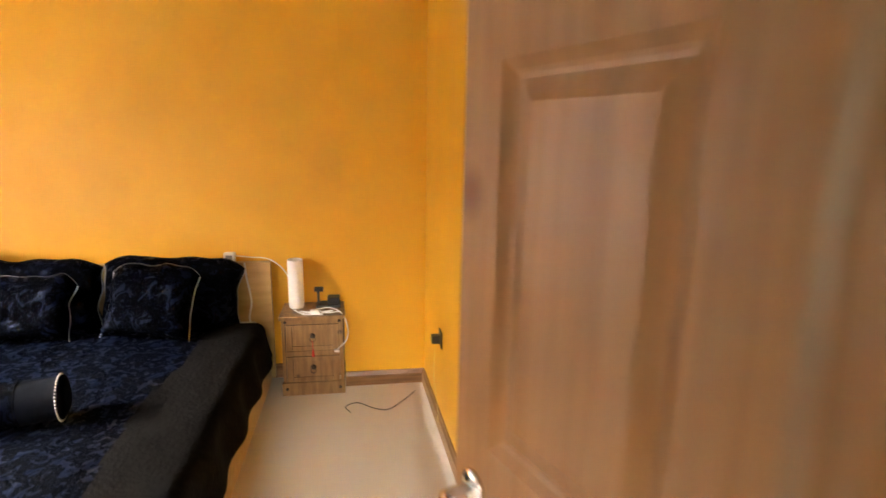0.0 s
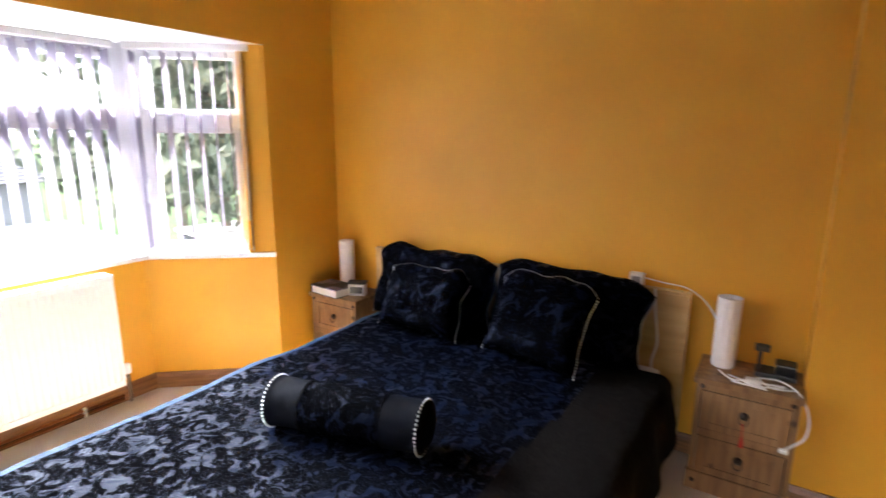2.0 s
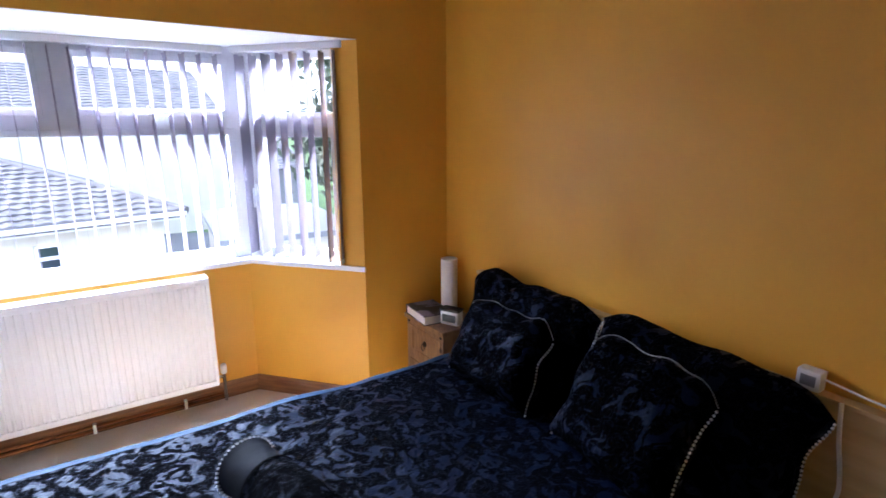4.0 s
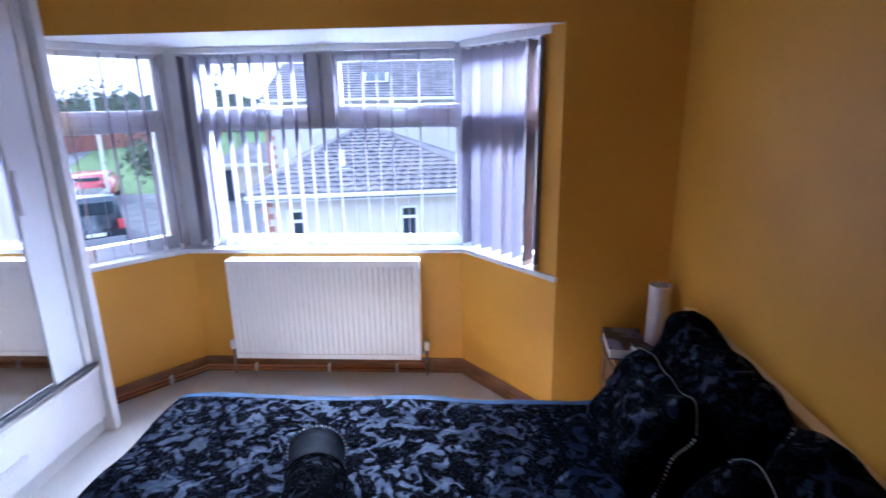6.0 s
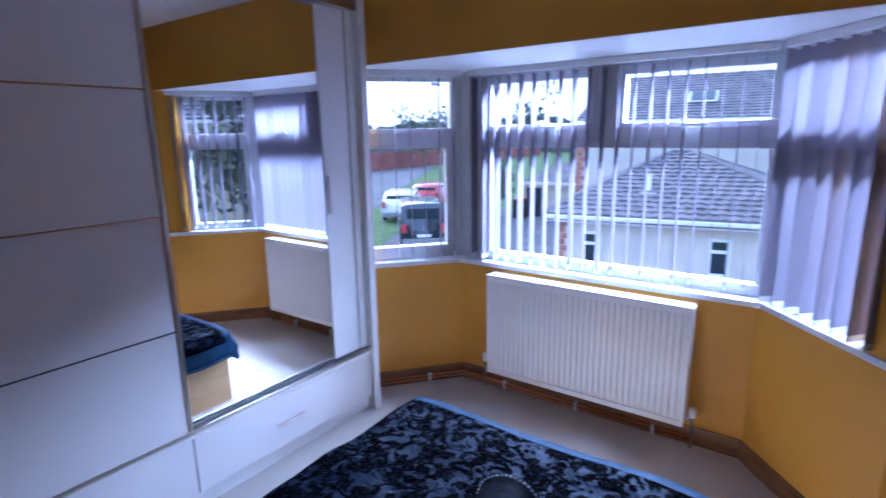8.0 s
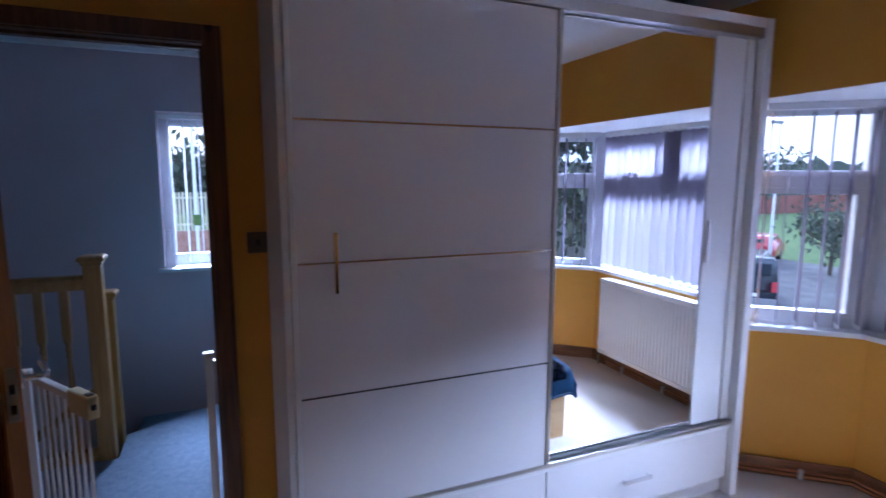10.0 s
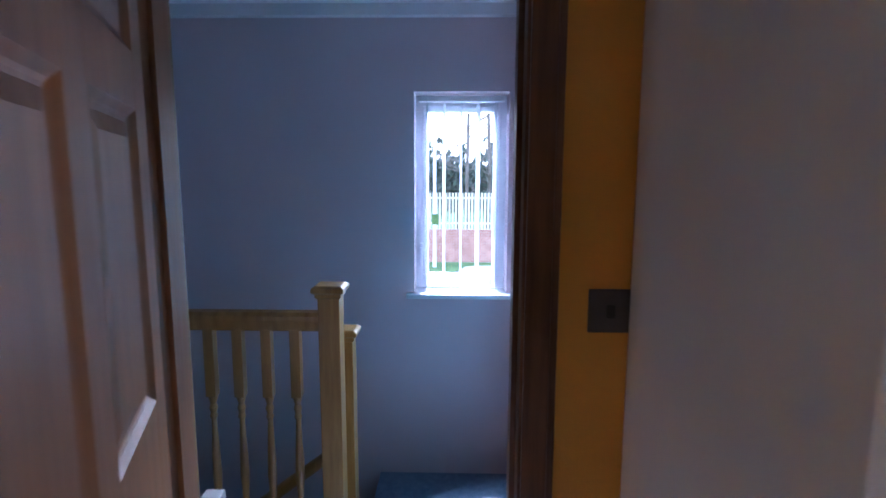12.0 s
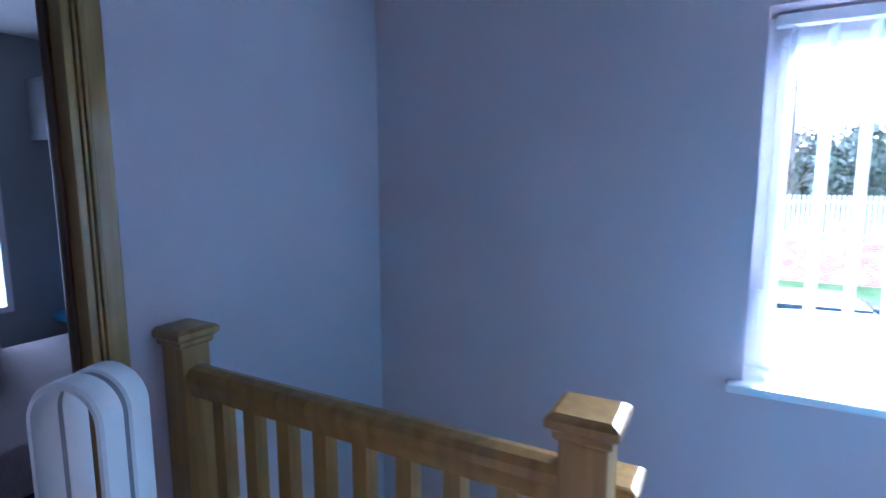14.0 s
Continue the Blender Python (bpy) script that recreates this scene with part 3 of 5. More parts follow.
casing("door_lining", JW - 0.03, JW, -0.13, 0.002, DOORH, DARK_PINE)
# east lining takes the lighter door pine to show landing light on it
casing("door_lining", JE, JE + 0.03, -0.13, 0.002, DOORH, DOOR_PINE)
single("door_lining", boxes((JW - 0.03, JE + 0.03, -0.13, 0.002, DOORH, DOORH + 0.03)), DARK_PINE, kind="structure")
single("door_stop", boxes((JW, JW + 0.012, -0.09, -0.045, 0, DOORH), (JW, JE, -0.09, -0.045, DOORH - 0.012, DOORH)), DARK_PINE, kind="structure")
single("architrave", boxes((JW - 0.072, JW - 0.006, 0.002, 0.020, 0, DOORH + 0.07), (JE + 0.004, JE + 0.05, 0.002, 0.020, 0, DOORH + 0.07), (JW - 0.006, JE + 0.004, 0.002, 0.020, DOORH + 0.006, DOORH + 0.07), bev=0.003), DARK_PINE, kind="structure")
single("architrave_bead", boxes((JW - 0.070, JW - 0.056, 0.020, 0.027, 0, DOORH + 0.065), bev=0.003), DARK_PINE, kind="structure")
single("architrave_landing", boxes((JW - 0.07, JW - 0.006, -0.150, -0.131, 0, DOORH + 0.07), (JE + 0.006, JE + 0.07, -0.150, -0.131, 0, DOORH + 0.07), (JW - 0.006, JE + 0.006, -0.150, -0.131, DOORH + 0.006, DOORH + 0.07), bev=0.003), RAIL_PINE, kind="structure")


def panel_door(name, hinge, width, height, angle, label):
    """Six-panel leaf; u runs from the hinge, the leaf is 40 mm thick about v = 0."""
    t = thing(name, (hinge[0], hinge[1], 0.008), label, "door", "", angle)
    T = 0.019
    st, mu = 0.088, 0.095
    pw = (width - 2 * st - mu) / 2
    zs = [(0.22, 0.93), (1.14, 1.68), (1.78, height - 0.09)]
    fr = [(0, st, -T, T, 0, height), (width - st, width, -T, T, 0, height), (st + pw, st + pw + mu, -T, T, zs[0][0], zs[2][1])]
    rails = [(st, width - st, -T, T, 0, zs[0][0]), (st, width - st, -T, T, zs[2][1], height)]
    for a, b in ((zs[0][1], zs[1][0]), (zs[1][1], zs[2][0])):
        rails += [(st, st + pw, -T, T, a, b), (st + pw + mu, width - st, -T, T, a, b)]
    for s in fr:
        part("stile", boxes(s, bev=0.0015), DOOR_PINE, t)
    for s in rails:
        part("rail", boxes(s, bev=0.0015), DOOR_PINE, t)
    for u0 in (st, st + pw + mu):
        for a, b in zs:
            bm = bmesh.new()
            steps = [(0.0, T), (0.012, T - 0.009), (0.018, T - 0.012), (0.024, T - 0.013), (0.052, T - 0.005), (0.056, T - 0.005)]
            for side in (1, -1):
                rings = [[bm.verts.new((x, side * v, z)) for x, z in ((u0 + e, a + e), (u0 + pw - e, a + e), (u0 + pw - e, b - e), (u0 + e, b - e))] for e, v in steps]
                for r0, r1 in zip(rings, rings[1:]):
                    for i in range(4):
                        j = (i + 1) % 4
                        bm.faces.new((r0[i], r0[j], r1[j], r1[i]))
                bm.faces.new(rings[-1])
            bmesh.ops.recalc_face_normals(bm, faces=bm.faces[:])
            part("panel", bm, DOOR_PINE, t)
    hz, hu = 1.06, width - 0.055
    part("latch_plate", boxes((width, width + 0.002, -0.012, 0.012, hz - 0.09, hz + 0.05)), SATIN, t, "satin nickel latch plate")
    part("latch_bolt", boxes((width + 0.002, width + 0.010, -0.006, 0.006, hz - 0.015, hz + 0.01), (width + 0.002, width + 0.004, -0.006, 0.006, hz - 0.07, hz - 0.045)), CHROME, t)
    for side in (1, -1):
        rose = move(lathe([(0.026, 0), (0.026, 0.006), (0.022, 0.009)], 24), Matrix.Translation((hu, side * T, hz)) @ Matrix.Rotation(radians(-90 * side), 4, "X"))
        lever = tube(bezier_pts([(hu, side * (T + 0.005), hz), (hu, side * (T + 0.05), hz), (hu - 0.03, side * (T + 0.06), hz), (hu - 0.12, side * (T + 0.058), hz)], 8), 0.0085, 10)
        part("handle", join(rose, lever), CHROME, t, "polished chrome lever handle", smooth=True)
    for z in (0.2, 1.0, 1.85):
        part("hinge", boxes((-0.012, 0.002, -0.028, -0.012, z, z + 0.09)), SATIN, t)
    return t


ang = math.degrees(math.atan2(0.775, -0.29))
panel_door("panelled_door", (JE - 0.005, 0.03), 0.845, DOORH - 0.02, ang, "honey pine six-panel door standing open into the bedroom")

# east stop likewise paler than the west one, lit side put into its colour
single("door_stop", boxes((JE - 0.012, JE, -0.09, -0.045, 0, DOORH - 0.013)), DOOR_PINE, kind="structure")
# ---- switch, sockets ----
sw = thing("light_switch", (3.466, 0.0, 1.305), "brushed metal light switch plate on the orange wall", "light switch")
part("plate", boxes((-0.046, 0.044, 0.0, 0.007, -0.045, 0.045), bev=0.003), DARK_METAL, sw)
part("rocker", boxes((-0.009, 0.009, 0.007, 0.011, -0.014, 0.014), bev=0.002), BLACK_PLASTIC, sw)
so = thing("wall_socket", (XE + (YP - 2.72) * 0.038 - 0.001, 2.72, 0.52), "dark metal wall socket with a black plug pushed in", "socket")
part("plate", boxes((-0.008, 0.0, -0.045, 0.045, -0.045, 0.045), bev=0.003), IRON, so)
part("plug", boxes((-0.055, -0.008, -0.024, 0.024, -0.022, 0.022), bev=0.006), BLACK_PLASTIC, so)
part("flex", tube(bezier_pts([(-0.03, 0, -0.02), (-0.04, -0.01, -0.2), (-0.02, -0.06, -0.42), (-0.06, -0.12, -0.505)], 10), 0.0012, 6), CREAM_PLASTIC, so)


# ---- radiator ----
def radiator():
    t = thing("radiator", (0.0, 1.09, 0.155), "white ribbed panel radiator on the orange wall under the bay window", "radiator")
    L, H = 1.125, 0.61
    bm = bmesh.new()
    n = 34
    prof = [(0.0, 0.795)]
    y = 0.012
    pitch = (L - 0.024) / n
    for i in range(n):
        prof += [(y + pitch * 0.12, 0.795), (y + pitch * 0.26, 0.786), (y + pitch * 0.74, 0.786), (y + pitch * 0.88, 0.795)]
        y += pitch
    prof += [(L, 0.795)]
    rows = [[bm.verts.new((x, yy, z)) for yy, x in prof] for z in (0.03, H - 0.03)]
    for i in range(len(prof) - 1):
        bm.faces.new((rows[0][i], rows[0][i + 1], rows[1][i + 1], rows[1][i]))
    part("front_panel", bm, RADIATOR, t)
    part("panel_back", boxes((0.775, 0.782, 0, L, 0.0, H)), RADIATOR, t)
    part("panel_edge", boxes((0.782, 0.795, 0, L, 0, 0.03), bev=0.003), RADIATOR, t)
    part("panel_edge", boxes((0.782, 0.795, 0, L, H - 0.03, H), bev=0.003), RADIATOR, t)
    part("back_panel", boxes((0.705, 0.715, 0.02, L - 0.02, 0.01, H - 0.01)), RADIATOR, t)
    part("top_grille", boxes(*[(0.712, 0.79, 0.01 + i * 0.021, 0.022 + i * 0.021, H - 0.006, H + 0.004) for i in range(53)], (0.783, 0.797, 0, L, H - 0.004, H + 0.008), (0.708, 0.714, 0, L, H - 0.004, H + 0.008)), RADIATOR, t)
    part("side_cover", boxes((0.71, 0.79, -0.003, 0.004, 0.03, H + 0.004), bev=0.003), RADIATOR, t)
    part("side_cover", boxes((0.71, 0.79, L - 0.004, L + 0.003, 0.03, H + 0.004), bev=0.003), RADIATOR, t)
    for y0, s in ((-0.035, 1), (L + 0.035, -1)):
        v = thing("valve")
        v.parent = t
        part("valve_cap", move(lathe([(0.014, 0), (0.017, 0.006), (0.017, 0.045), (0.013, 0.055)], 16), Matrix.Translation((0.75, y0, 0.045))), WHITE_PLASTIC, v, smooth=True)
        part("valve_body", join(move(lathe([(0.009, -0.12), (0.009, 0.045), (0.013, 0.045)], 12), Matrix.Translation((0.75, y0, 0))), tube([(0.75, y0, 0.03), (0.75, y0 + s * 0.04, 0.03)], 0.009, 8)), CHROME, v, smooth=True)
    for by in (0.2, L - 0.23):
        part("bracket", boxes((0.641, 0.707, by, by + 0.03, 0.05, H - 0.05)), RADIATOR, t)
    return t


radiator()
for dz in (0.022, 0.044):
    pth = [(XW - 0.02, 0.40, dz), (0.672, 0.838, dz), (0.672, 2.25, dz)]
    tagged(single("heating_pipe", tube(pth, 0.0075, 8), COPPER, smooth=True), "slim copper heating pipe clipped along the bay skirting", "pipe", "heating pipes")
for x, y in ((0.85, 0.692), (0.672, 1.15), (0.672, 1.62), (0.672, 2.05)):
    tagged(single("pipe_clip", boxes((x - 0.012, x + 0.013, y - 0.008, y + 0.008, 0.008, 0.06), bev=0.003), WHITE_PLASTIC), "small white clip holding the heating pipes", "pipe clip", "pipe clips")
# ---- wardrobe ----
def wardrobe():
    t = thing("sliding_wardrobe", (0, 0, 0), "white gloss sliding wardrobe with a mirrored door and drawers below", "wardrobe")
    X0, X1, D = 1.27, 3.43, 0.60
    part("side_panel", boxes((X1 - 0.022, X1, 0.012, D + 0.03, 0, 2.25), bev=0.002), MATT_WHITE, t)
    part("side_panel", boxes((X0, X0 + 0.045, 0.012, D + 0.045, 0, 2.29), bev=0.002), MATT_WHITE, t)
    part("back_panel", boxes((X0 + 0.045, X1 - 0.022, 0.012, 0.02, 0, 2.25)), MATT_WHITE, t)
    part("top_panel", boxes((X0 + 0.045, X1, 0.012, D + 0.04, 2.25, 2.29), bev=0.002), MATT_WHITE, t)
    part("middle_panel", boxes((2.385, 2.405, 0.02, D - 0.06, 0.39, 2.25)), MATT_WHITE, t)
    part("plinth", boxes((X0 + 0.045, X1 - 0.022, 0.03, D - 0.015, 0, 0.078)), MATT_WHITE, t)
    part("deck", boxes((X0 + 0.045, X1 - 0.022, 0.02, D + 0.022, 0.352, 0.374), bev=0.002), MATT_WHITE, t)
    part("bottom_track", boxes((X0 + 0.045, X1 - 0.022, D - 0.02, D + 0.026, 0.374, 0.381), (X0 + 0.045, X1 - 0.022, D + 0.018, D + 0.028, 0.381, 0.392)), SATIN, t, "brushed metal bottom track")
    part("top_track", boxes((X0 + 0.045, X1 - 0.022, D - 0.03, D + 0.035, 2.205, 2.249), bev=0.003), SATIN, t, "brushed metal top track")
    # drawers
    for a, b in ((X0 + 0.049, 2.385), (2.391, X1 - 0.026)):
        dr = thing("drawer")
        dr.parent = t
        part("drawer_front", boxes((a, b, D - 0.005, D + 0.015, 0.086, 0.348), bev=0.002), GLOSS_WHITE, dr)
        c = 1.905 if a < 2 else 2.90
        part("drawer_handle", join(boxes((c - 0.08, c + 0.08, D + 0.034, D + 0.042, 0.205, 0.225), bev=0.002), boxes((c - 0.075, c - 0.067, D + 0.015, D + 0.034, 0.21, 0.22), (c + 0.067, c + 0.075, D + 0.015, D + 0.034, 0.21, 0.22))), CHROME, dr)
    # plain door in front, four panels with bright strips between
    da, db = 2.392, X1 - 0.024
    d1 = thing("sliding_door")
    d1.parent = t
    zs = [0.395, 0.838, 1.300, 1.764, 2.204]
    for i in range(4):
        part("door_panel", boxes((da + 0.018, db - 0.022, D + 0.008, D + 0.030, zs[i] + (0.0035 if i else 0), zs[i + 1] - 0.0035)), GLOSS_WHITE, d1)
    for z in zs[1:4]:
        part("trim_strip", boxes((da + 0.018, db - 0.022, D + 0.006, D + 0.0315, z - 0.0032, z + 0.0032)), BRIGHT_TRIM, d1, "bright aluminium trim strip")
    part("edge_profile", boxes((da, da + 0.017, D + 0.0, D + 0.036, 0.395, 2.204), bev=0.003), SATIN, d1, "brushed metal edge profile")
    part("edge_profile", boxes((db - 0.021, db, D + 0.0, D + 0.036, 0.395, 2.204), bev=0.003), MATT_WHITE, d1)
    hx = 3.262
    part("door_handle", join(boxes((hx - 0.007, hx + 0.007, D + 0.052, D + 0.062, 1.20, 1.405), bev=0.002), boxes((hx - 0.005, hx + 0.005, D + 0.030, D + 0.053, 1.215, 1.225), (hx - 0.005, hx + 0.005, D + 0.030, D + 0.053, 1.382, 1.392))), CHROME, d1)
    # mirrored door behind
    d2 = thing("mirror_door")
    d2.parent = t
    part("mirror", boxes((1.562, 2.44, D - 0.018, D - 0.012, 0.400, 2.200)), MIRROR, d2, "large silvered mirror")
    part("door_panel", boxes((1.375, 1.558, D - 0.022, D - 0.006, 0.395, 2.204), bev=0.002), MATT_WHITE, d2)
    part("door_backing", boxes((1.562, 2.44, D - 0.026, D - 0.0185, 0.395, 2.204)), MATT_WHITE, d2)
    part("edge_profile", boxes((1.32, 1.371, D - 0.03, D + 0.004, 0.395, 2.204), bev=0.003), MATT_WHITE, d2)
    part("door_handle", boxes((1.522, 1.542, D - 0.005, D + 0.004, 1.195, 1.39), bev=0.002), SATIN, d2)
    return t


wardrobe()


# ---- bed ----
def bed():
    t = thing("bed", (0, 0, 0), "low birch double bed frame with a wide headboard", "bed")
    part("headboard", boxes((1.56, 3.37, 3.405, 3.44, 0.02, 0.785), bev=0.004), BIRCH, t)
    part("headboard_shelf", boxes((1.56, 3.37, 3.40, 3.445, 0.786, 0.80), bev=0.003), BIRCH, t)
    part("side_rail", boxes((1.725, 1.76, 1.40, 3.404, 0.03, 0.31), bev=0.003), BIRCH, t)
    part("side_rail", boxes((3.31, 3.345, 1.40, 3.404, 0.0, 0.31), bev=0.003), BIRCH, t)
    part("footboard", boxes((1.725, 3.345, 1.36, 1.398, 0.0, 0.31), bev=0.003), BIRCH, t)
    part("slat_base", boxes((1.761, 3.309, 1.41, 3.40, 0.17, 0.19)), BIRCH, t)
    return t


bed()
tagged(single("mattress", boxes((1.78, 3.285, 1.42, 3.39, 0.191, 0.43), bev=0.04), SHEET, smooth=True), "thick white mattress on the birch bed base", "mattress")


def cover_height(x, y):
    """The lie of the bed cover over mattress, rails and edges."""
    z = 0.475 + 0.012 * noise.noise(Vector((x * 3.1, y * 2.7, 0))) + 0.006 * noise.noise(Vector((x * 9, y * 8, 3)))
    return z


def coverlet():
    t = thing("bed_cover", (0, 0, 0), "black brocade bedspread with a blue satin edge spread over the bed", "bedspread")
    x0, x1, y0, y1 = 1.765, 3.30, 1.345, 3.20
    nx, ny = 88, 92
    drop = 0.20

    def place(u, v, lift=0.0):
        # u, v: metres along the flat cloth; what passes the edge of the bed hangs down
        x, y, z = u, v, cover_height(u, v) + lift
        dx = max(x0 - u, 0) + max(u - x1, 0)
        dy = max(y0 - v, 0)
        if dx > 0 or dy > 0:
            ex = x0 if u < x0 else (x1 if u > x1 else u)
            ey = y0 if v < y0 else v
            h = math.hypot(dx, dy)
            s = h
            R = 0.07
            if s < R * 1.57:
                out, down = R * math.sin(s / R), R * (1 - math.cos(s / R))
            else:
                out, down = R + (s - R * 1.57) * 0.22, R + (s - R * 1.57) * 0.96
            wx, wy = ((-1 if u < x0 else 1) * dx / h, -dy / h)
            rip = 0.012 * math.sin((u * 17 if dy > dx else v * 17) + 2 * noise.noise(Vector((u, v, 1)))) * min(1, s / 0.12)
            x = ex + wx * (out + rip)
            y = ey + wy * (out + rip)
            z = cover_height(ex, ey) - down + lift
        return x, y, z

    bm = bmesh.new()
    U = [x0 - 0.12 + (x1 - x0 + 0.12 + drop + 0.06) * i / nx for i in range(nx + 1)]
    V = [y0 - drop + (y1 - y0 + drop) * j / ny for j in range(ny + 1)]
    grid = [[bm.verts.new(place(u, v)) for v in V] for u in U]
    for i in range(nx):
        for j in range(ny):
            f = bm.faces.new((grid[i][j], grid[i + 1][j], grid[i + 1][j + 1], grid[i][j + 1]))
            u = U[i]
            f.material_index = 2 if (j < 4 or i < 6) else (1 if u > 3.03 + 0.02 * math.sin(V[j] * 5) else 0)
    part("cover", bm, [BROCADE, PLAIN_BLACK, SATIN_BLUE], t, smooth=True)
    ob = t.children[0]
    s = ob.modifiers.new("thickness", "SOLIDIFY")
    s.thickness, s.offset = 0.012, -1
    e = tube([place(U[0], v) for v in V[::2]], 0.008, 6)
    e2 = tube([place(u, V[0]) for u in U[::2]], 0.008, 6)
    part("edge_piping", join(e, e2), SATIN_BLUE, t, "blue satin edge piping", smooth=True)
    return t


coverlet()


def pillow_mesh(w, h, t, seed, pinch=0.07, n=34):
    """A stuffed pillow lying in the local xz plane, its thickness along y."""
    bm = bmesh.new()
    sides = []
    for s in (-1, 1):
        g = []
        for i in range(n + 1):
            row = []
            for j in range(n + 1):
                u, v = 2 * i / n - 1, 2 * j / n - 1
                edge = (1 - u ** 6) * (1 - v ** 6)
                px = u * w / 2 * (1 - pinch * (1 - v * v) * abs(u)) + 0.02 * noise.noise(Vector((v * 1.7 + seed, 4, 1)))
                pz = v * h / 2 * (1 - pinch * (1 - u * u) * abs(v)) - 0.16 * h * max(0, abs(u) - 0.55) ** 2 * (v + 1) * 2.2 + 0.012 * noise.noise(Vector((u * 2.2 + seed, 9, 1))) * (v + 1)
                th = t / 2 * max(edge, 0) ** 0.6 * (1.15 - 0.3 * v)
                wr = noise.noise(Vector((px * 9 + seed, pz * 9, s * 2))) * 0.022 + noise.noise(Vector((px * 22, pz * 22 + seed, s))) * 0.004
                row.append(bm.verts.new((px, s * (th + wr * min(1, edge * 3)), pz)))
            g.append(row)
        sides.append(g)
        for i in range(n):
            for j in range(n):
                f = (g[i][j], g[i + 1][j], g[i + 1][j + 1], g[i][j + 1])
                bm.faces.new(f if s < 0 else f[::-1])
    bmesh.ops.remove_doubles(bm, verts=bm.verts[:], dist=0.0008)
    return bm


def beads(points, r=0.0042, gap=0.011):
    bm = bmesh.new()
    pts = [Vector(p) for p in points]
    base = bmesh.new()
    bmesh.ops.create_icosphere(base, subdivisions=1, radius=r)
    me = bpy.data.meshes.new("tmp")
    base.to_mesh(me)
    base.free()
    run = 0.0
    for a, b in zip(pts, pts[1:]):
        d = (b - a).length
        while run < d:
            c = bmesh.new()
            c.from_mesh(me)
            c.transform(Matrix.Translation(a.lerp(b, run / d)))
            tm = bpy.data.meshes.new("tmp2")
            c.to_mesh(tm)
            c.free()
            bm.from_mesh(tm)
            bpy.data.meshes.remove(tm)
            run += gap
        run -= d
    bpy.data.meshes.remove(me)
    return bm


def pillow(name, at, w, h, t, tilt, turn, roll, mat, label, seed, edges):
    o = thing(name, (0, 0, 0), label, "pillow" if name == "pillow" else "cushion", "pillows on the bed" if name == "pillow" else "cushions on the bed")
    o.matrix_world = Matrix.Translation(at) @ Matrix.Rotation(radians(turn), 4, "Z") @ Matrix.Rotation(radians(-tilt), 4, "X") @ Matrix.Rotation(radians(roll), 4, "Y")
    part("cover", pillow_mesh(w, h, t, seed), mat, o, smooth=True)
    pinch = 0.07
    for sx, sz in edges:
        line = []
        for k in range(21):
            q = -1 + 2 * k / 20
            u, v = (sx, q) if sx else (q, sz)
            line.append((u * w / 2 * (1 - pinch * (1 - v * v) * abs(u)) + 0.02 * noise.noise(Vector((v * 1.7 + seed, 4, 1))), -0.006,
                         v * h / 2 * (1 - pinch * (1 - u * u) * abs(v)) - 0.16 * h * max(0, abs(u) - 0.55) ** 2 * (v + 1) * 2.2 + 0.012 * noise.noise(Vector((u * 2.2 + seed, 9, 1))) * (v + 1)))
        part("bead_trim" if sx else "piping", beads(line, 0.0046 if sx else 0.0018, 0.0125 if sx else 0.007), BEAD, o, "silver beaded trim")
    return o


pillow("pillow", (2.06, 3.30, 0.655), 0.78, 0.44, 0.20, 14, 1, 1.5, BROCADE_SMALL, "large black brocade pillow leaning on the headboard, window side", 1, [(-1, 0), (1, 0)])
pillow("pillow", (2.83, 3.29, 0.655), 0.80, 0.44, 0.20, 14, -2, 2.5, BROCADE_SMALL, "large black brocade pillow leaning on the headboard, alcove side", 5, [(1, 0), (-1, 0)])
pillow("cushion", (2.155, 3.07, 0.655), 0.47, 0.36, 0.15, 22, 4, 3, BROCADE_SMALL, "small square black brocade cushion with beaded edges", 9, [(1, 0), (-1, 0), (0, 1)])
pillow("cushion", (2.80, 3.05, 0.68), 0.46, 0.42, 0.16, 24, -3, 4, BROCADE_SMALL, "square black brocade cushion with beaded edges, slightly larger", 14, [(1, 0), (-1, 0), (0, 1)])


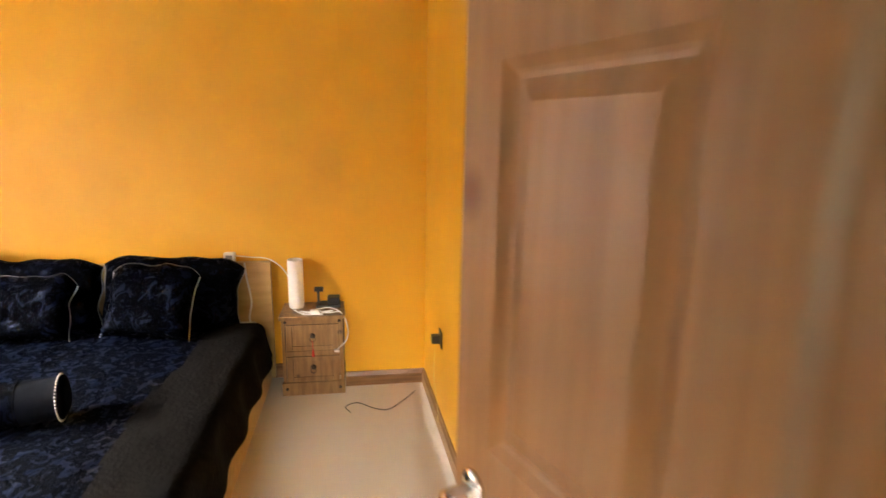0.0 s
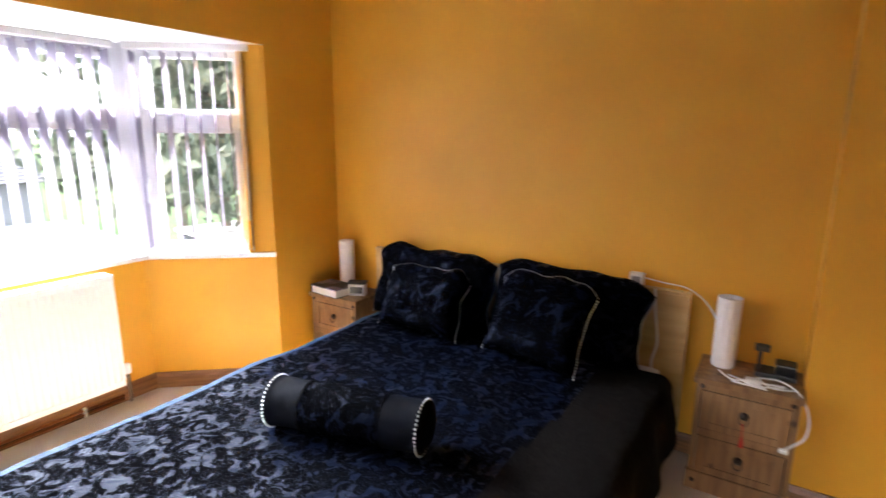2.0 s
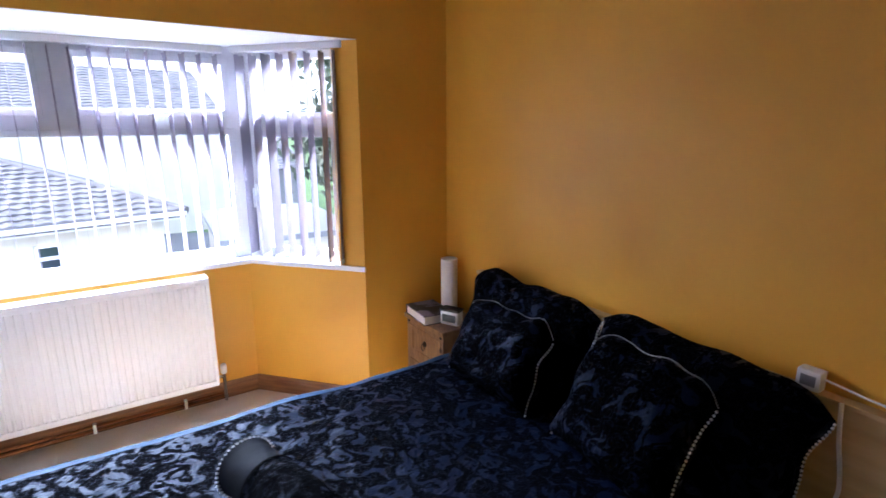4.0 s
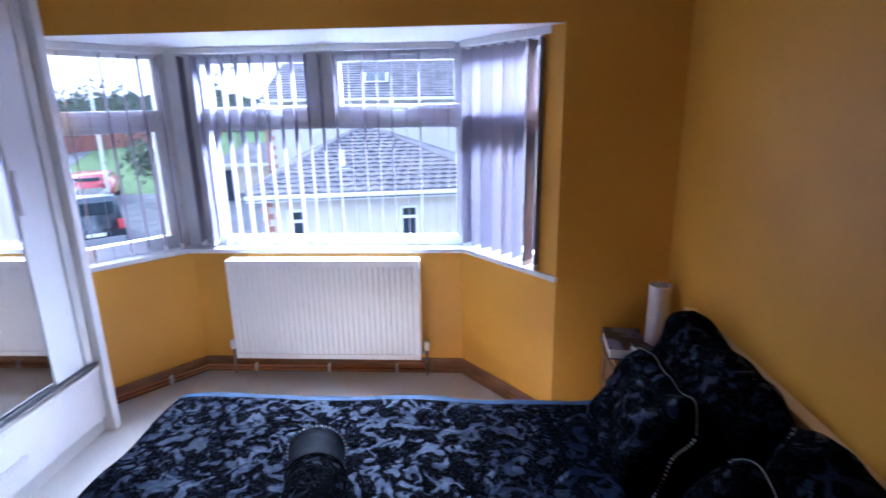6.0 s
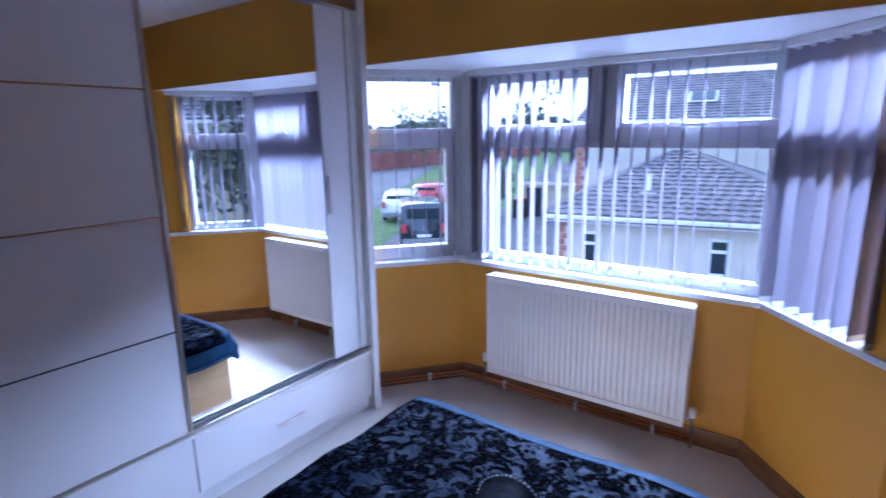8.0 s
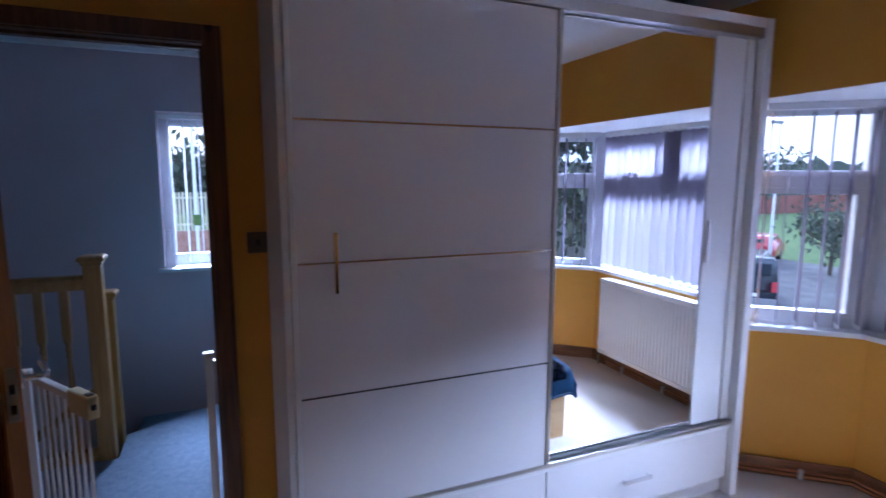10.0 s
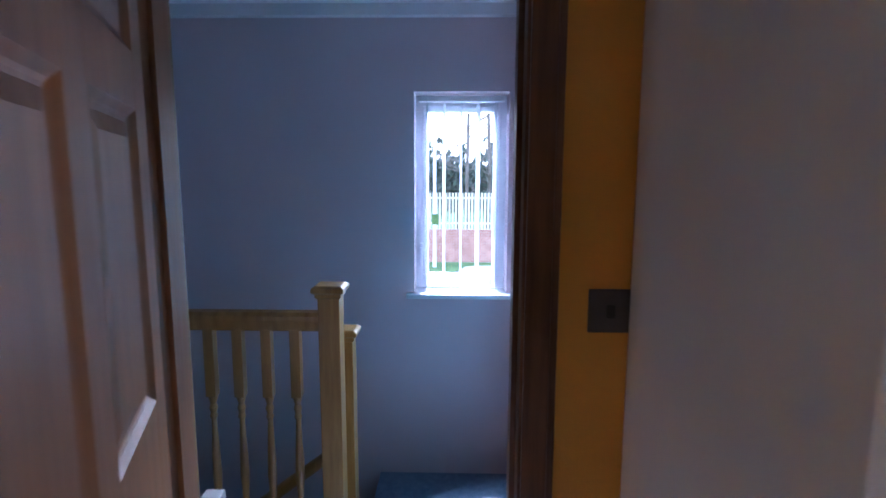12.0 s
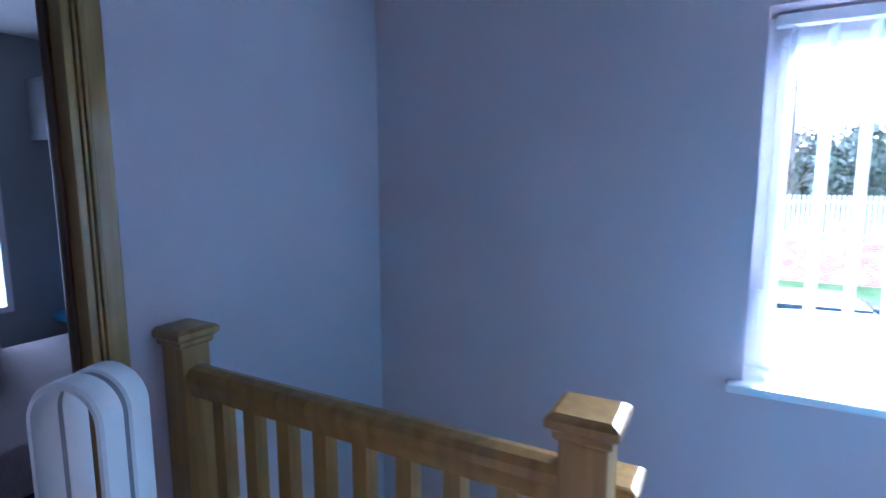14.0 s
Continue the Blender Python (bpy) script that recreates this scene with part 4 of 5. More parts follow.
def bolster():
    o = thing("bolster_cushion", (2.50, 2.10, 0.566), "black satin bolster cushion with beaded ends lying across the bed", "cushion", "", 14)
    L, R = 0.56, 0.087
    prof = [(0.012, -L / 2 - 0.012), (0.05, -L / 2 - 0.018), (0.088, -L / 2 - 0.006), (R, -L / 2 + 0.012)] + [(R - 0.003 * math.cos(math.tau * k / 24) + 0.001 * math.sin(k * 1.7), -L / 2 + 0.02 + (L - 0.04) * k / 24) for k in range(25)] + [(R, L / 2 - 0.012), (0.088, L / 2 + 0.006), (0.05, L / 2 + 0.018), (0.012, L / 2 + 0.012)]
    bm = move(lathe(prof, 36), Matrix.Rotation(radians(90), 4, "Y"))
    for v in bm.verts:
        p = v.co * 9
        v.co += Vector((0, noise.noise(p), noise.noise(p + Vector((5, 1, 2))))) * 0.006
        if v.co.z < -R * 0.86:
            v.co.z = -R * 0.86
    for f in bm.faces:
        x = abs(f.calc_center_median().x)
        f.material_index = 0 if x < 0.145 else 1
    part("cover", bm, [BROCADE_SMALL, BOLSTER_SATIN], o, smooth=True)
    for s in (-1, 1):
        ring = [(s * (L / 2 - 0.004), (R + 0.003) * math.cos(a), (R + 0.003) * math.sin(a)) for a in (math.tau * k / 48 for k in range(49))]
        part("bead_trim", beads(ring, 0.0044, 0.0135), BEAD, o, "silver beaded trim")
        ring = [(s * 0.145, (R + 0.001) * math.cos(a), (R + 0.001) * math.sin(a)) for a in (math.tau * k / 40 for k in range(40))]
        part("piping", tube(ring, 0.002, 5, closed=True), PLAIN_BLACK, o)
    return o


BOLSTER_SATIN = material("black_satin", (0.003, 0.0035, 0.006), 0.68, col2=(0.005, 0.006, 0.011), scale=14, spec=0.05, bump=0.4, bump_scale=18)
bolster()


# ---- bedside tables ----
def bedside(at, label):
    W, D, H = 0.365, 0.27, 0.515
    t = thing("bedside_table", at, label, "bedside table", "bedside tables")
    part("top", boxes((-0.012, W + 0.012, -0.014, D, H - 0.026, H), bev=0.004), WAX_PINE, t)
    for x in (0, W - 0.02):
        part("side_panel", boxes((x, x + 0.02, 0.0, D - 0.01, 0.0, H - 0.027), bev=0.002), WAX_PINE, t)
    part("back_panel", boxes((0.021, W - 0.021, D - 0.02, D - 0.01, 0.02, H - 0.03)), WAX_PINE, t)
    part("front_rail", boxes((0.021, W - 0.021, 0.0, 0.02, H - 0.055, H - 0.027), bev=0.002), WAX_PINE, t)
    part("front_rail", boxes((0.021, W - 0.021, 0.0, 0.02, 0.255, 0.287), bev=0.002), WAX_PINE, t)
    part("plinth", boxes((-0.008, W + 0.008, -0.012, 0.02, 0.0, 0.085), bev=0.004), WAX_PINE, t)
    for z0, z1 in ((0.088, 0.252), (0.290, H - 0.058)):
        d = thing("drawer")
        d.parent = t
        part("drawer_frame", boxes((0.024, 0.062, -0.004, 0.014, z0, z1), (W - 0.062, W - 0.024, -0.004, 0.014, z0, z1), (0.062, W - 0.062, -0.004, 0.014, z0, z0 + 0.03), (0.062, W - 0.062, -0.004, 0.014, z1 - 0.03, z1), bev=0.002), WAX_PINE, d)
        part("drawer_panel", boxes((0.06, W - 0.06, 0.003, 0.012, z0 + 0.028, z1 - 0.028)), WAX_PINE, d)
        zc = (z0 + z1) / 2
        ring = [(W / 2 + 0.016 * math.cos(a), -0.012, zc - 0.006 + 0.018 * math.sin(a)) for a in (math.tau * k / 18 for k in range(18))]
        part("ring_pull", join(tube(ring, 0.0025, 6, closed=True), move(lathe([(0.017, 0), (0.017, 0.004), (0.006, 0.012)], 16), Matrix.Translation((W / 2, 0.003, zc + 0.01)) @ Matrix.Rotation(radians(90), 4, "X"))), IRON, d, "dark iron ring pull", smooth=True)
    for x in (0.022, W - 0.022):
        for z in (0.045, H - 0.04):
            part("stud", move(lathe([(0.010, 0), (0.008, 0.004), (0.003, 0.006)], 12), Matrix.Translation((x, -0.012 if z < 0.1 else 0.0, z)) @ Matrix.Rotation(radians(90), 4, "X")), IRON, t, "dark iron stud")
    return t


bedside((3.452, 3.185, 0), "waxed pine two-drawer bedside table cluttered with white cables")
bedside((1.228, 3.165, 0), "waxed pine two-drawer bedside table holding a thick book")


def lamp(at, label):
    o = thing("table_lamp", at, label, "table lamp", "table lamps")
    part("shade", lathe([(0.046, 0.006), (0.047, 0.01), (0.047, 0.308), (0.045, 0.308), (0.045, 0.29), (0.02, 0.29)], 32), SHADE, o, "white paper cylinder shade", smooth=False)
    part("base", lathe([(0.043, 0.0), (0.043, 0.006)], 24), WHITE_PLASTIC, o)
    return o


lamp((3.528, 3.36, 0.515), "white cylindrical table lamp on the pine table among cables")
lamp((1.345, 3.375, 0.515), "white cylindrical table lamp standing behind a thick book")

# thick book and clock on the far table
bk = thing("book", (1.235, 3.155, 0.515), "thick book with a dark cover on the bedside table", "book", "", -6)
part("page_block", boxes((0.006, 0.232, 0.005, 0.165, 0.004, 0.048)), SHEET, bk)
COVER = material("book_cover", (0.03, 0.025, 0.03), 0.35, col2=(0.25, 0.22, 0.35), scale=11, ramp=(0.5, 0.6))
part("cover", boxes((0, 0.236, 0, 0.17, 0, 0.004), (0, 0.236, 0, 0.17, 0.048, 0.053), (0, 0.006, 0, 0.17, 0.004, 0.048)), COVER, bk)
ck = thing("alarm_clock", (1.52, 3.27, 0.515), "grey and white alarm clock beside the lamp", "alarm clock", "", 25)
part("case", boxes((-0.055, 0.055, -0.03, 0.03, 0.0, 0.075), bev=0.012), WHITE_PLASTIC, ck)
part("top_cap", boxes((-0.057, 0.057, -0.032, 0.032, 0.074, 0.09), bev=0.007), BLACK_PLASTIC, ck)
part("display", boxes((-0.04, 0.04, -0.0325, -0.03, 0.02, 0.06)), BLACK_PLASTIC, ck)

# clutter on the near table
dk = thing("charging_dock", (3.70, 3.36, 0.515), "black charging dock with a raised arm on the bedside table", "charging dock")
part("base", boxes((-0.05, 0.10, -0.05, 0.05, 0, 0.022), bev=0.006), BLACK_PLASTIC, dk)
part("arm", boxes((-0.045, -0.03, -0.01, 0.01, 0.02, 0.11), (-0.06, -0.005, -0.018, 0.018, 0.10, 0.125), bev=0.004), BLACK_PLASTIC, dk)
part("cradle", boxes((0.02, 0.095, -0.04, 0.04, 0.02, 0.065), bev=0.008), BLACK_PLASTIC, dk)
for i, c in enumerate(([(3.56, 3.25, 0.522), (3.62, 3.21, 0.53), (3.70, 3.23, 0.524), (3.76, 3.21, 0.535), (3.68, 3.19, 0.525), (3.60, 3.22, 0.523)],
                       [(3.66, 3.28, 0.522), (3.74, 3.25, 0.54), (3.81, 3.20, 0.52), (3.846, 3.18, 0.44), (3.84, 3.17, 0.36), (3.78, 3.155, 0.30)],
                       [(3.52, 3.28, 0.522), (3.58, 3.20, 0.526), (3.66, 3.24, 0.53), (3.72, 3.20, 0.524), (3.80, 3.23, 0.522)])):
    single("charging_cable", tube(bezier_pts(c, 10), 0.0035, 6), WHITE_PLASTIC, "tangled white charging cable lying on the bedside table" if i != 1 else "white charging cable hanging off the bedside table edge", "cable", "charging cables", smooth=True)
single("phone_plug", boxes((3.765, 3.795, 3.145, 3.165, 0.288, 0.302), bev=0.003), WHITE_PLASTIC, "white plug end of the hanging cable", "cable plug")
single("earphone_case", boxes((3.62, 3.68, 3.20, 3.24, 0.5155, 0.54), bev=0.01), WHITE_PLASTIC, "white rounded earphone case among the cables", "case", smooth=True)
single("pen", tube([(3.575, 3.20, 0.519), (3.70, 3.185, 0.519)], 0.004, 8), WHITE_PLASTIC, "slim white pen lying on the bedside table", "pen")
single("tassel", join(tube([(3.634, 3.168, 0.36), (3.637, 3.166, 0.30)], 0.0022, 5), move(lathe([(0.010, 0.0), (0.006, 0.03), (0.003, 0.045)], 8), Matrix.Translation((3.637, 3.166, 0.26)))), RED, "red tassel hanging from the upper drawer pull", "tassel")
# extension block on the headboard with its flex
ex = thing("extension_socket", (3.13, 3.42, 0.801), "white extension socket block standing on the headboard shelf", "extension socket")
part("block", boxes((-0.032, 0.032, -0.022, 0.022, 0.0, 0.06), bev=0.006), WHITE_PLASTIC, ex)
part("face", boxes((-0.02, 0.02, -0.024, -0.022, 0.014, 0.046), bev=0.001), GREY_PLASTIC, ex)
part("flex", tube(bezier_pts([(0.03, 0, 0.04), (0.12, -0.005, 0.03), (0.24, -0.03, 0.02), (0.34, -0.06, -0.06), (0.40, -0.06, -0.24), (0.42, -0.06, -0.275)], 10), 0.003, 6), WHITE_PLASTIC, ex, smooth=True)
part("flex", tube(bezier_pts([(0.09, -0.026, 0.0), (0.10, -0.032, -0.1), (0.12, -0.03, -0.25), (0.105, -0.032, -0.38), (0.17, -0.032, -0.55)], 10), 0.006, 6), WHITE_PLASTIC, ex, smooth=True)
single("floor_cable", tube(bezier_pts([(3.86, 2.92, 0.006), (3.83, 2.99, 0.006), (3.90, 3.03, 0.006), (4.00, 2.95, 0.006), (4.08, 2.93, 0.006), (4.17, 3.02, 0.006), (4.26, 3.14, 0.006)], 10), 0.0028, 6), BLACK_PLASTIC, "thin dark charging cable lying loose on the cream carpet", "cable", smooth=True)

# ---- landing: balustrade and stairs ----
BYR = -0.955


def newel(at, z0, z1, label):
    o = thing("newel_post", at, label, "newel post", "newel posts")
    part("post", boxes((-0.042, 0.042, -0.042, 0.042, z0, z1), bev=0.004), RAIL_PINE, o)
    cap = bmesh.new()
    rings = []
    for r, z in ((0.043, 0), (0.050, 0.008), (0.050, 0.018), (0.062, 0.028), (0.062, 0.042), (0.056, 0.048), (0.048, 0.052)):
        rings.append([cap.verts.new((a * r, b * r, z1 + z)) for a, b in ((-1, -1), (1, -1), (1, 1), (-1, 1))])
    for a, b in zip(rings, rings[1:]):
        for i in range(4):
            j = (i + 1) % 4
            cap.faces.new((a[i], a[j], b[j], b[i]))
    cap.faces.new(rings[-1])
    cap.faces.new(rings[0][::-1])
    part("cap", cap, RAIL_PINE, o)
    return o


newel((4.262, BYR, 0), 0.0, 1.108, "varnished pine newel post with a moulded cap, stair head")
newel((5.342, BYR, 0), 0.0, 1.108, "varnished pine newel post with a moulded cap, by the wall")
newel((4.262, -1.20, 0), -1.2, 0.862, "lower pine newel post of the descending stairs")


def baluster():
    o = new("baluster")
    part("spindle", join(boxes((-0.020, 0.020, -0.020, 0.020, 0.70, 0.985), bev=0.002), boxes((-0.020, 0.020, -0.020, 0.020, 0.06, 0.22), bev=0.002),
                         lathe([(0.020, 0.22), (0.012, 0.235), (0.017, 0.25), (0.012, 0.262), (0.015, 0.30), (0.019, 0.36), (0.017, 0.45), (0.012, 0.56), (0.011, 0.60), (0.016, 0.615), (0.012, 0.63), (0.017, 0.65), (0.012, 0.668), (0.020, 0.70)], 14)), RAIL_PINE, o)
    return o


base = baluster()
tagged(base, "turned varnished pine baluster of the landing balustrade", "baluster", "balusters")
base.matrix_world = pose(4.405, BYR, 0)
for i in range(1, 8):
    copy_thing(base, pose(4.405 + i * 0.114, BYR, 0))
hr = bmesh.new()
prof = [(-0.024, 0.982), (0.024, 0.982), (0.028, 1.000), (0.034, 1.018), (0.033, 1.036), (0.022, 1.050), (0.0, 1.055), (-0.022, 1.050), (-0.033, 1.036), (-0.034, 1.018), (-0.028, 1.000)]
ends = [[hr.verts.new((x, BYR + a, z)) for a, z in prof] for x in (4.304, 5.30)]
for i in range(len(prof)):
    j = (i + 1) % len(prof)
    hr.faces.new((ends[0][i], ends[0][j], ends[1][j], ends[1][i]))
hr.faces.new(ends[0][::-1])
hr.faces.new(ends[1])
bmesh.ops.recalc_face_normals(hr, faces=hr.faces[:])
rail = thing("handrail", (4.304, BYR, 0), "rounded varnished pine handrail on the landing balustrade", "handrail")
hr.transform(Matrix.Translation((-4.304, -BYR, 0)))
part("rail", hr, RAIL_PINE, rail)
part("baluster_fillet", boxes((0, 0.996, -0.021, 0.021, 0.975, 0.982)), RAIL_PINE, rail)
single("base_rail", boxes((4.304, 5.258, BYR - 0.03, BYR + 0.03, 0.025, 0.06), bev=0.004), RAIL_PINE, "pine base rail under the balusters", "base rail")
single("apron_lining", boxes((4.304, 5.258, BYR - 0.012, BYR + 0.03, -0.24, 0.024)), RAIL_PINE, kind="structure")
single("lower_handrail", tube([(4.31, -1.20, 0.34), (5.36, -1.20, -0.46)], 0.028, 12), RAIL_PINE, "pine handrail sloping down with the stairs", "handrail")
# winders and the straight flight
single("stair", prism([(3.44, -1.61), (3.62, -1.53), (4.215, -1.225), (4.215, -1.92), (3.44, -1.92)], -0.6, -0.19), BLUE_CARPET, kind="structure")
for i in range(7):
    x = 4.22 + i * 0.22
    single("stair", boxes((x, x + 0.245, -1.92, -1.16, -3.0, -0.38 - i * 0.19), bev=0.01), BLUE_CARPET, kind="structure")
single("stairwell_floor", boxes((3.2, 5.6, -2.0, -0.9, -2.9, -2.8)), BLUE_CARPET, kind="structure")
single("stairwell_wall", boxes((4.2, 5.39, -1.02, -0.99, -2.8, -0.24), (3.2, 4.21, -1.0, -0.97, -2.8, -0.23)), GREY_WALL, kind="structure")

# ---- stair gate in the doorway ----
sg = thing("stair_gate", (0, 0, 0), "white metal baby stair gate standing open in the doorway", "stair gate")
part("post", boxes((3.672, 3.705, -0.118, -0.088, 0.0, 0.79), bev=0.004), WHITE_PLASTIC, sg)
part("post_cap", boxes((3.665, 3.712, -0.122, -0.084, 0.79, 0.815), bev=0.005), WHITE_PLASTIC, sg)
part("post", boxes((4.335, 4.368, -0.118, -0.088, 0.0, 0.80), bev=0.004), WHITE_PLASTIC, sg)
part("post_cap", boxes((4.328, 4.375, -0.122, -0.084, 0.80, 0.825), bev=0.005), WHITE_PLASTIC, sg)
part("threshold_bar", boxes((3.705, 4.335, -0.112, -0.094, 0.004, 0.024), bev=0.003), WHITE_PLASTIC, sg)
for x0, x1 in ((3.645, 3.672), (4.368, 4.40)):
    part("wall_bolt", boxes((x0, x1, -0.108, -0.098, 0.765, 0.775)), SATIN, sg)
g = new("gate_leaf")
g.parent = sg
g.matrix_basis = pose(4.322, -0.10, 0.04, 0, 0, 125)
GL = 0.46
part("top_rail", boxes((0.0, GL, -0.014, 0.014, 0.735, 0.765), bev=0.005), WHITE_PLASTIC, g)
part("bottom_rail", boxes((0.0, GL, -0.012, 0.012, 0.0, 0.025), bev=0.004), WHITE_PLASTIC, g)
bar = mesh_of("bar", move(lathe([(0.006, 0.025), (0.006, 0.735)], 10), Matrix.Identity(4)), WHITE_PLASTIC)
for i in range(8):
    o = new("bar", bar)
    o.parent = g
    o.matrix_basis = pose(0.025 + i * 0.057, 0, 0)
part("latch", boxes((GL - 0.13, GL + 0.02, -0.020, 0.020, 0.70, 0.785), bev=0.008), CREAM_PLASTIC, g, "cream plastic gate latch with a dark button")
part("latch_button", boxes((GL - 0.02, GL + 0.008, -0.010, 0.010, 0.784, 0.79), bev=0.001), BLACK_PLASTIC, g)
part("latch_catch", boxes((GL + 0.019, GL + 0.023, -0.008, 0.008, 0.735, 0.755), bev=0.001), BLACK_PLASTIC, g)


# ---- tall white fan with an open loop ----
def loop_fan():
    o = thing("tower_fan", (4.80, -0.437, 0), "tall white bladeless fan with an open loop on the landing", "fan", "", 20)
    W, H0, H1, D, T = 0.055, 0.28, 1.300, 0.044, 0.009
    line = []
    for k in range(25):
        a = math.pi * k / 24
        line.append((W * math.cos(a), H1 - W + W * math.sin(a)))
    for k in range(25):
        a = math.pi + math.pi * k / 24
        line.append((W * math.cos(a), H0 + W + W * math.sin(a)))
    n = len(line)

    def ring(y, off):
        out = []
        for i, (x, z) in enumerate(line):
            cz = H1 - W if i < 25 else H0 + W
            v = Vector((x, z - cz))
            v = v.normalized() * (W - off)
            out.append((v.x, y, cz + v.y))
        return out

    def shell(y0, y1):
        bm = bmesh.new()
        rs = [[bm.verts.new(p) for p in ring(y, off)] for y, off in ((y0, 0.003), (y0 + 0.004, 0), (y1 - 0.004, 0), (y1, 0.003), (y1, T), (y0, T))]
        for i in range(6):
            a, b = rs[i], rs[(i + 1) % 6]
            for k in range(n):
                m = (k + 1) % n
                bm.faces.new((a[k], a[m], b[m], b[k]))
        bmesh.ops.recalc_face_normals(bm, faces=bm.faces[:])
        return bm
    part("loop", shell(-D, -0.004), WHITE_PLASTIC, o, smooth=False)
    part("loop", shell(0.004, D), WHITE_PLASTIC, o, smooth=False)
    bm = bmesh.new()
    rs = [[bm.verts.new(p) for p in ring(y, off)] for y, off in ((-0.004, 0.003), (0.004, 0.003), (0.004, T - 0.001), (-0.004, T - 0.001))]
    for i in range(4):
        for k in range(n):
            m = (k + 1) % n
            bm.faces.new((rs[i][k], rs[i][m], rs[(i + 1) % 4][m], rs[(i + 1) % 4][k]))
    part("seam", bm, GREY_PLASTIC, o, "grey seam band")
    part("body", lathe([(0.11, 0.0), (0.112, 0.012), (0.075, 0.03), (0.072, 0.28), (0.068, 0.30), (0.03, 0.305)], 32), WHITE_PLASTIC, o, smooth=False)
    return o


loop_fan()

# ---- landing's west side: glass sliding door ----
sd = thing("sliding_glass_door", (0, 0, 0), "teal glass sliding door hung on the landing wall beside the window", "sliding door")
part("pane", boxes((3.462, 3.472, -1.70, -0.86, 0.02, 2.05), bev=0.002), TEAL, sd)
part("track", boxes((3.442, 3.49, -1.72, -0.20, 2.07, 2.115), bev=0.003), SATIN, sd)
part("hanger", boxes((3.455, 3.478, -1.60, -1.54, 2.03, 2.08), (3.455, 3.478, -1.02, -0.96, 2.03, 2.08), bev=0.003), SATIN, sd)
part("knob", move(lathe([(0.018, 0), (0.018, 0.012), (0.026, 0.018), (0.026, 0.034), (0.02, 0.04)], 20), Matrix.Translation((3.472, -0.92, 1.13)) @ Matrix.Rotation(radians(90), 4, "Y")), CHROME, sd, smooth=True)
tr = thing("towel_rail", (2.9, -0.9, 0), "white wall radiator with folded towels in the bathroom", "towel rail")
part("shelf", boxes((-0.8, -0.3, -0.9, 0.6, 1.50, 1.53), (-0.8, -0.3, -0.9, 0.6, 1.2, 1.23)), MATT_WHITE, tr)
part("upright", boxes((-0.82, -0.8, -0.9, 0.6, 0.0, 1.55)), MATT_WHITE, tr)

# ---- door casing and the room seen beyond ----
single("architrave_far", boxes((LX1 - 0.02, LX1 - 0.001, -0.822, -0.776, 0, 2.13), bev=0.004), RAIL_PINE, kind="structure")
single("architrave_bead_far", boxes((LX1 - 0.028, LX1 - 0.001, -0.775, -0.766, 0, 2.11), bev=0.003), RAIL_PINE, kind="structure")
single("architrave_bead_far", boxes((LX1 - 0.022, LX1 - 0.001, -0.765, -0.757, 0, 2.10), bev=0.003), RAIL_PINE, kind="structure")
single("door_lining_far", boxes((LX1 - 0.016, LX1 + 0.085, -0.756, -0.736, 0, 2.08), bev=0.003), RAIL_PINE, kind="structure")
# dark pine here puts the far jamb's shade into the strip's colour
single("door_stop_far", boxes((LX1 + 0.03, LX1 + 0.06, -0.7355, -0.727, 0, 2.06), bev=0.003), DARK_PINE, kind="structure")
FAR_WALL = material("sage_grey_emulsion", (0.30, 0.32, 0.33), 0.65, col2=(0.34, 0.36, 0.37), scale=2)
# unseen piece at y -4.1..-2.21 added to keep sky light out
single("far_room_wall", boxes((8.3, 8.4, -4.0, 0.6, 0, 2.5), (LX1 + 0.0, LX1 + 0.12, -4.1, -2.21, 0, 2.5), (LX1 + 0.0, LX1 + 0.12, -0.12, 0.6, 0, 2.5), (LX1 + 0.12, 8.3, 0.5, 0.6, 0, 2.5), (LX1 + 0.12, 8.3, -4.1, -4.0, 0, 2.5)), FAR_WALL, kind="structure")
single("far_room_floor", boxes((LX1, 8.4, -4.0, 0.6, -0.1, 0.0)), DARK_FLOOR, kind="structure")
single("far_room_ceiling", boxes((LX1 + 0.12, 8.4, -4.1, 0.6, 2.48, 2.6)), WHITE_PAINT, kind="structure")
fw = thing("window_5", (8.29, -1.80, 0))
tagged(fw, kind="structure")
part("window_frame", boxes((-0.03, 0, 0.06, 0.10, 0.70, 1.9), (-0.03, 0, 0.06, 0.9, 0.66, 0.70), bev=0.004), UPVC, fw)
# emissive pane put in for daylight; the far wall stands solid behind it
OUTGLOW = bpy.data.materials.new("daylight_glow_pane")
OUTGLOW.use_nodes = True
OUTGLOW.node_tree.nodes["Principled BSDF"].inputs["Emission Color"].default_value = (0.75, 0.87, 1, 1)
OUTGLOW.node_tree.nodes["Principled BSDF"].inputs["Emission Strength"].default_value = 0.35
part("pane", boxes((-0.012, -0.002, 0.10, 0.9, 0.70, 1.9)), OUTGLOW, fw)
db_ = thing("daybed", (7.1, -1.75, 0), "low bed with a dusty pink ribbed fleece blanket", "bed")
part("frame", boxes((-0.65, 0.85, -0.5, 1.1, 0.05, 0.32), bev=0.02), DARK_FLOOR, db_)
part("blanket", boxes((-0.68, 0.86, -0.53, 1.12, 0.30, 0.52), bev=0.05), PINKISH, db_, smooth=True)
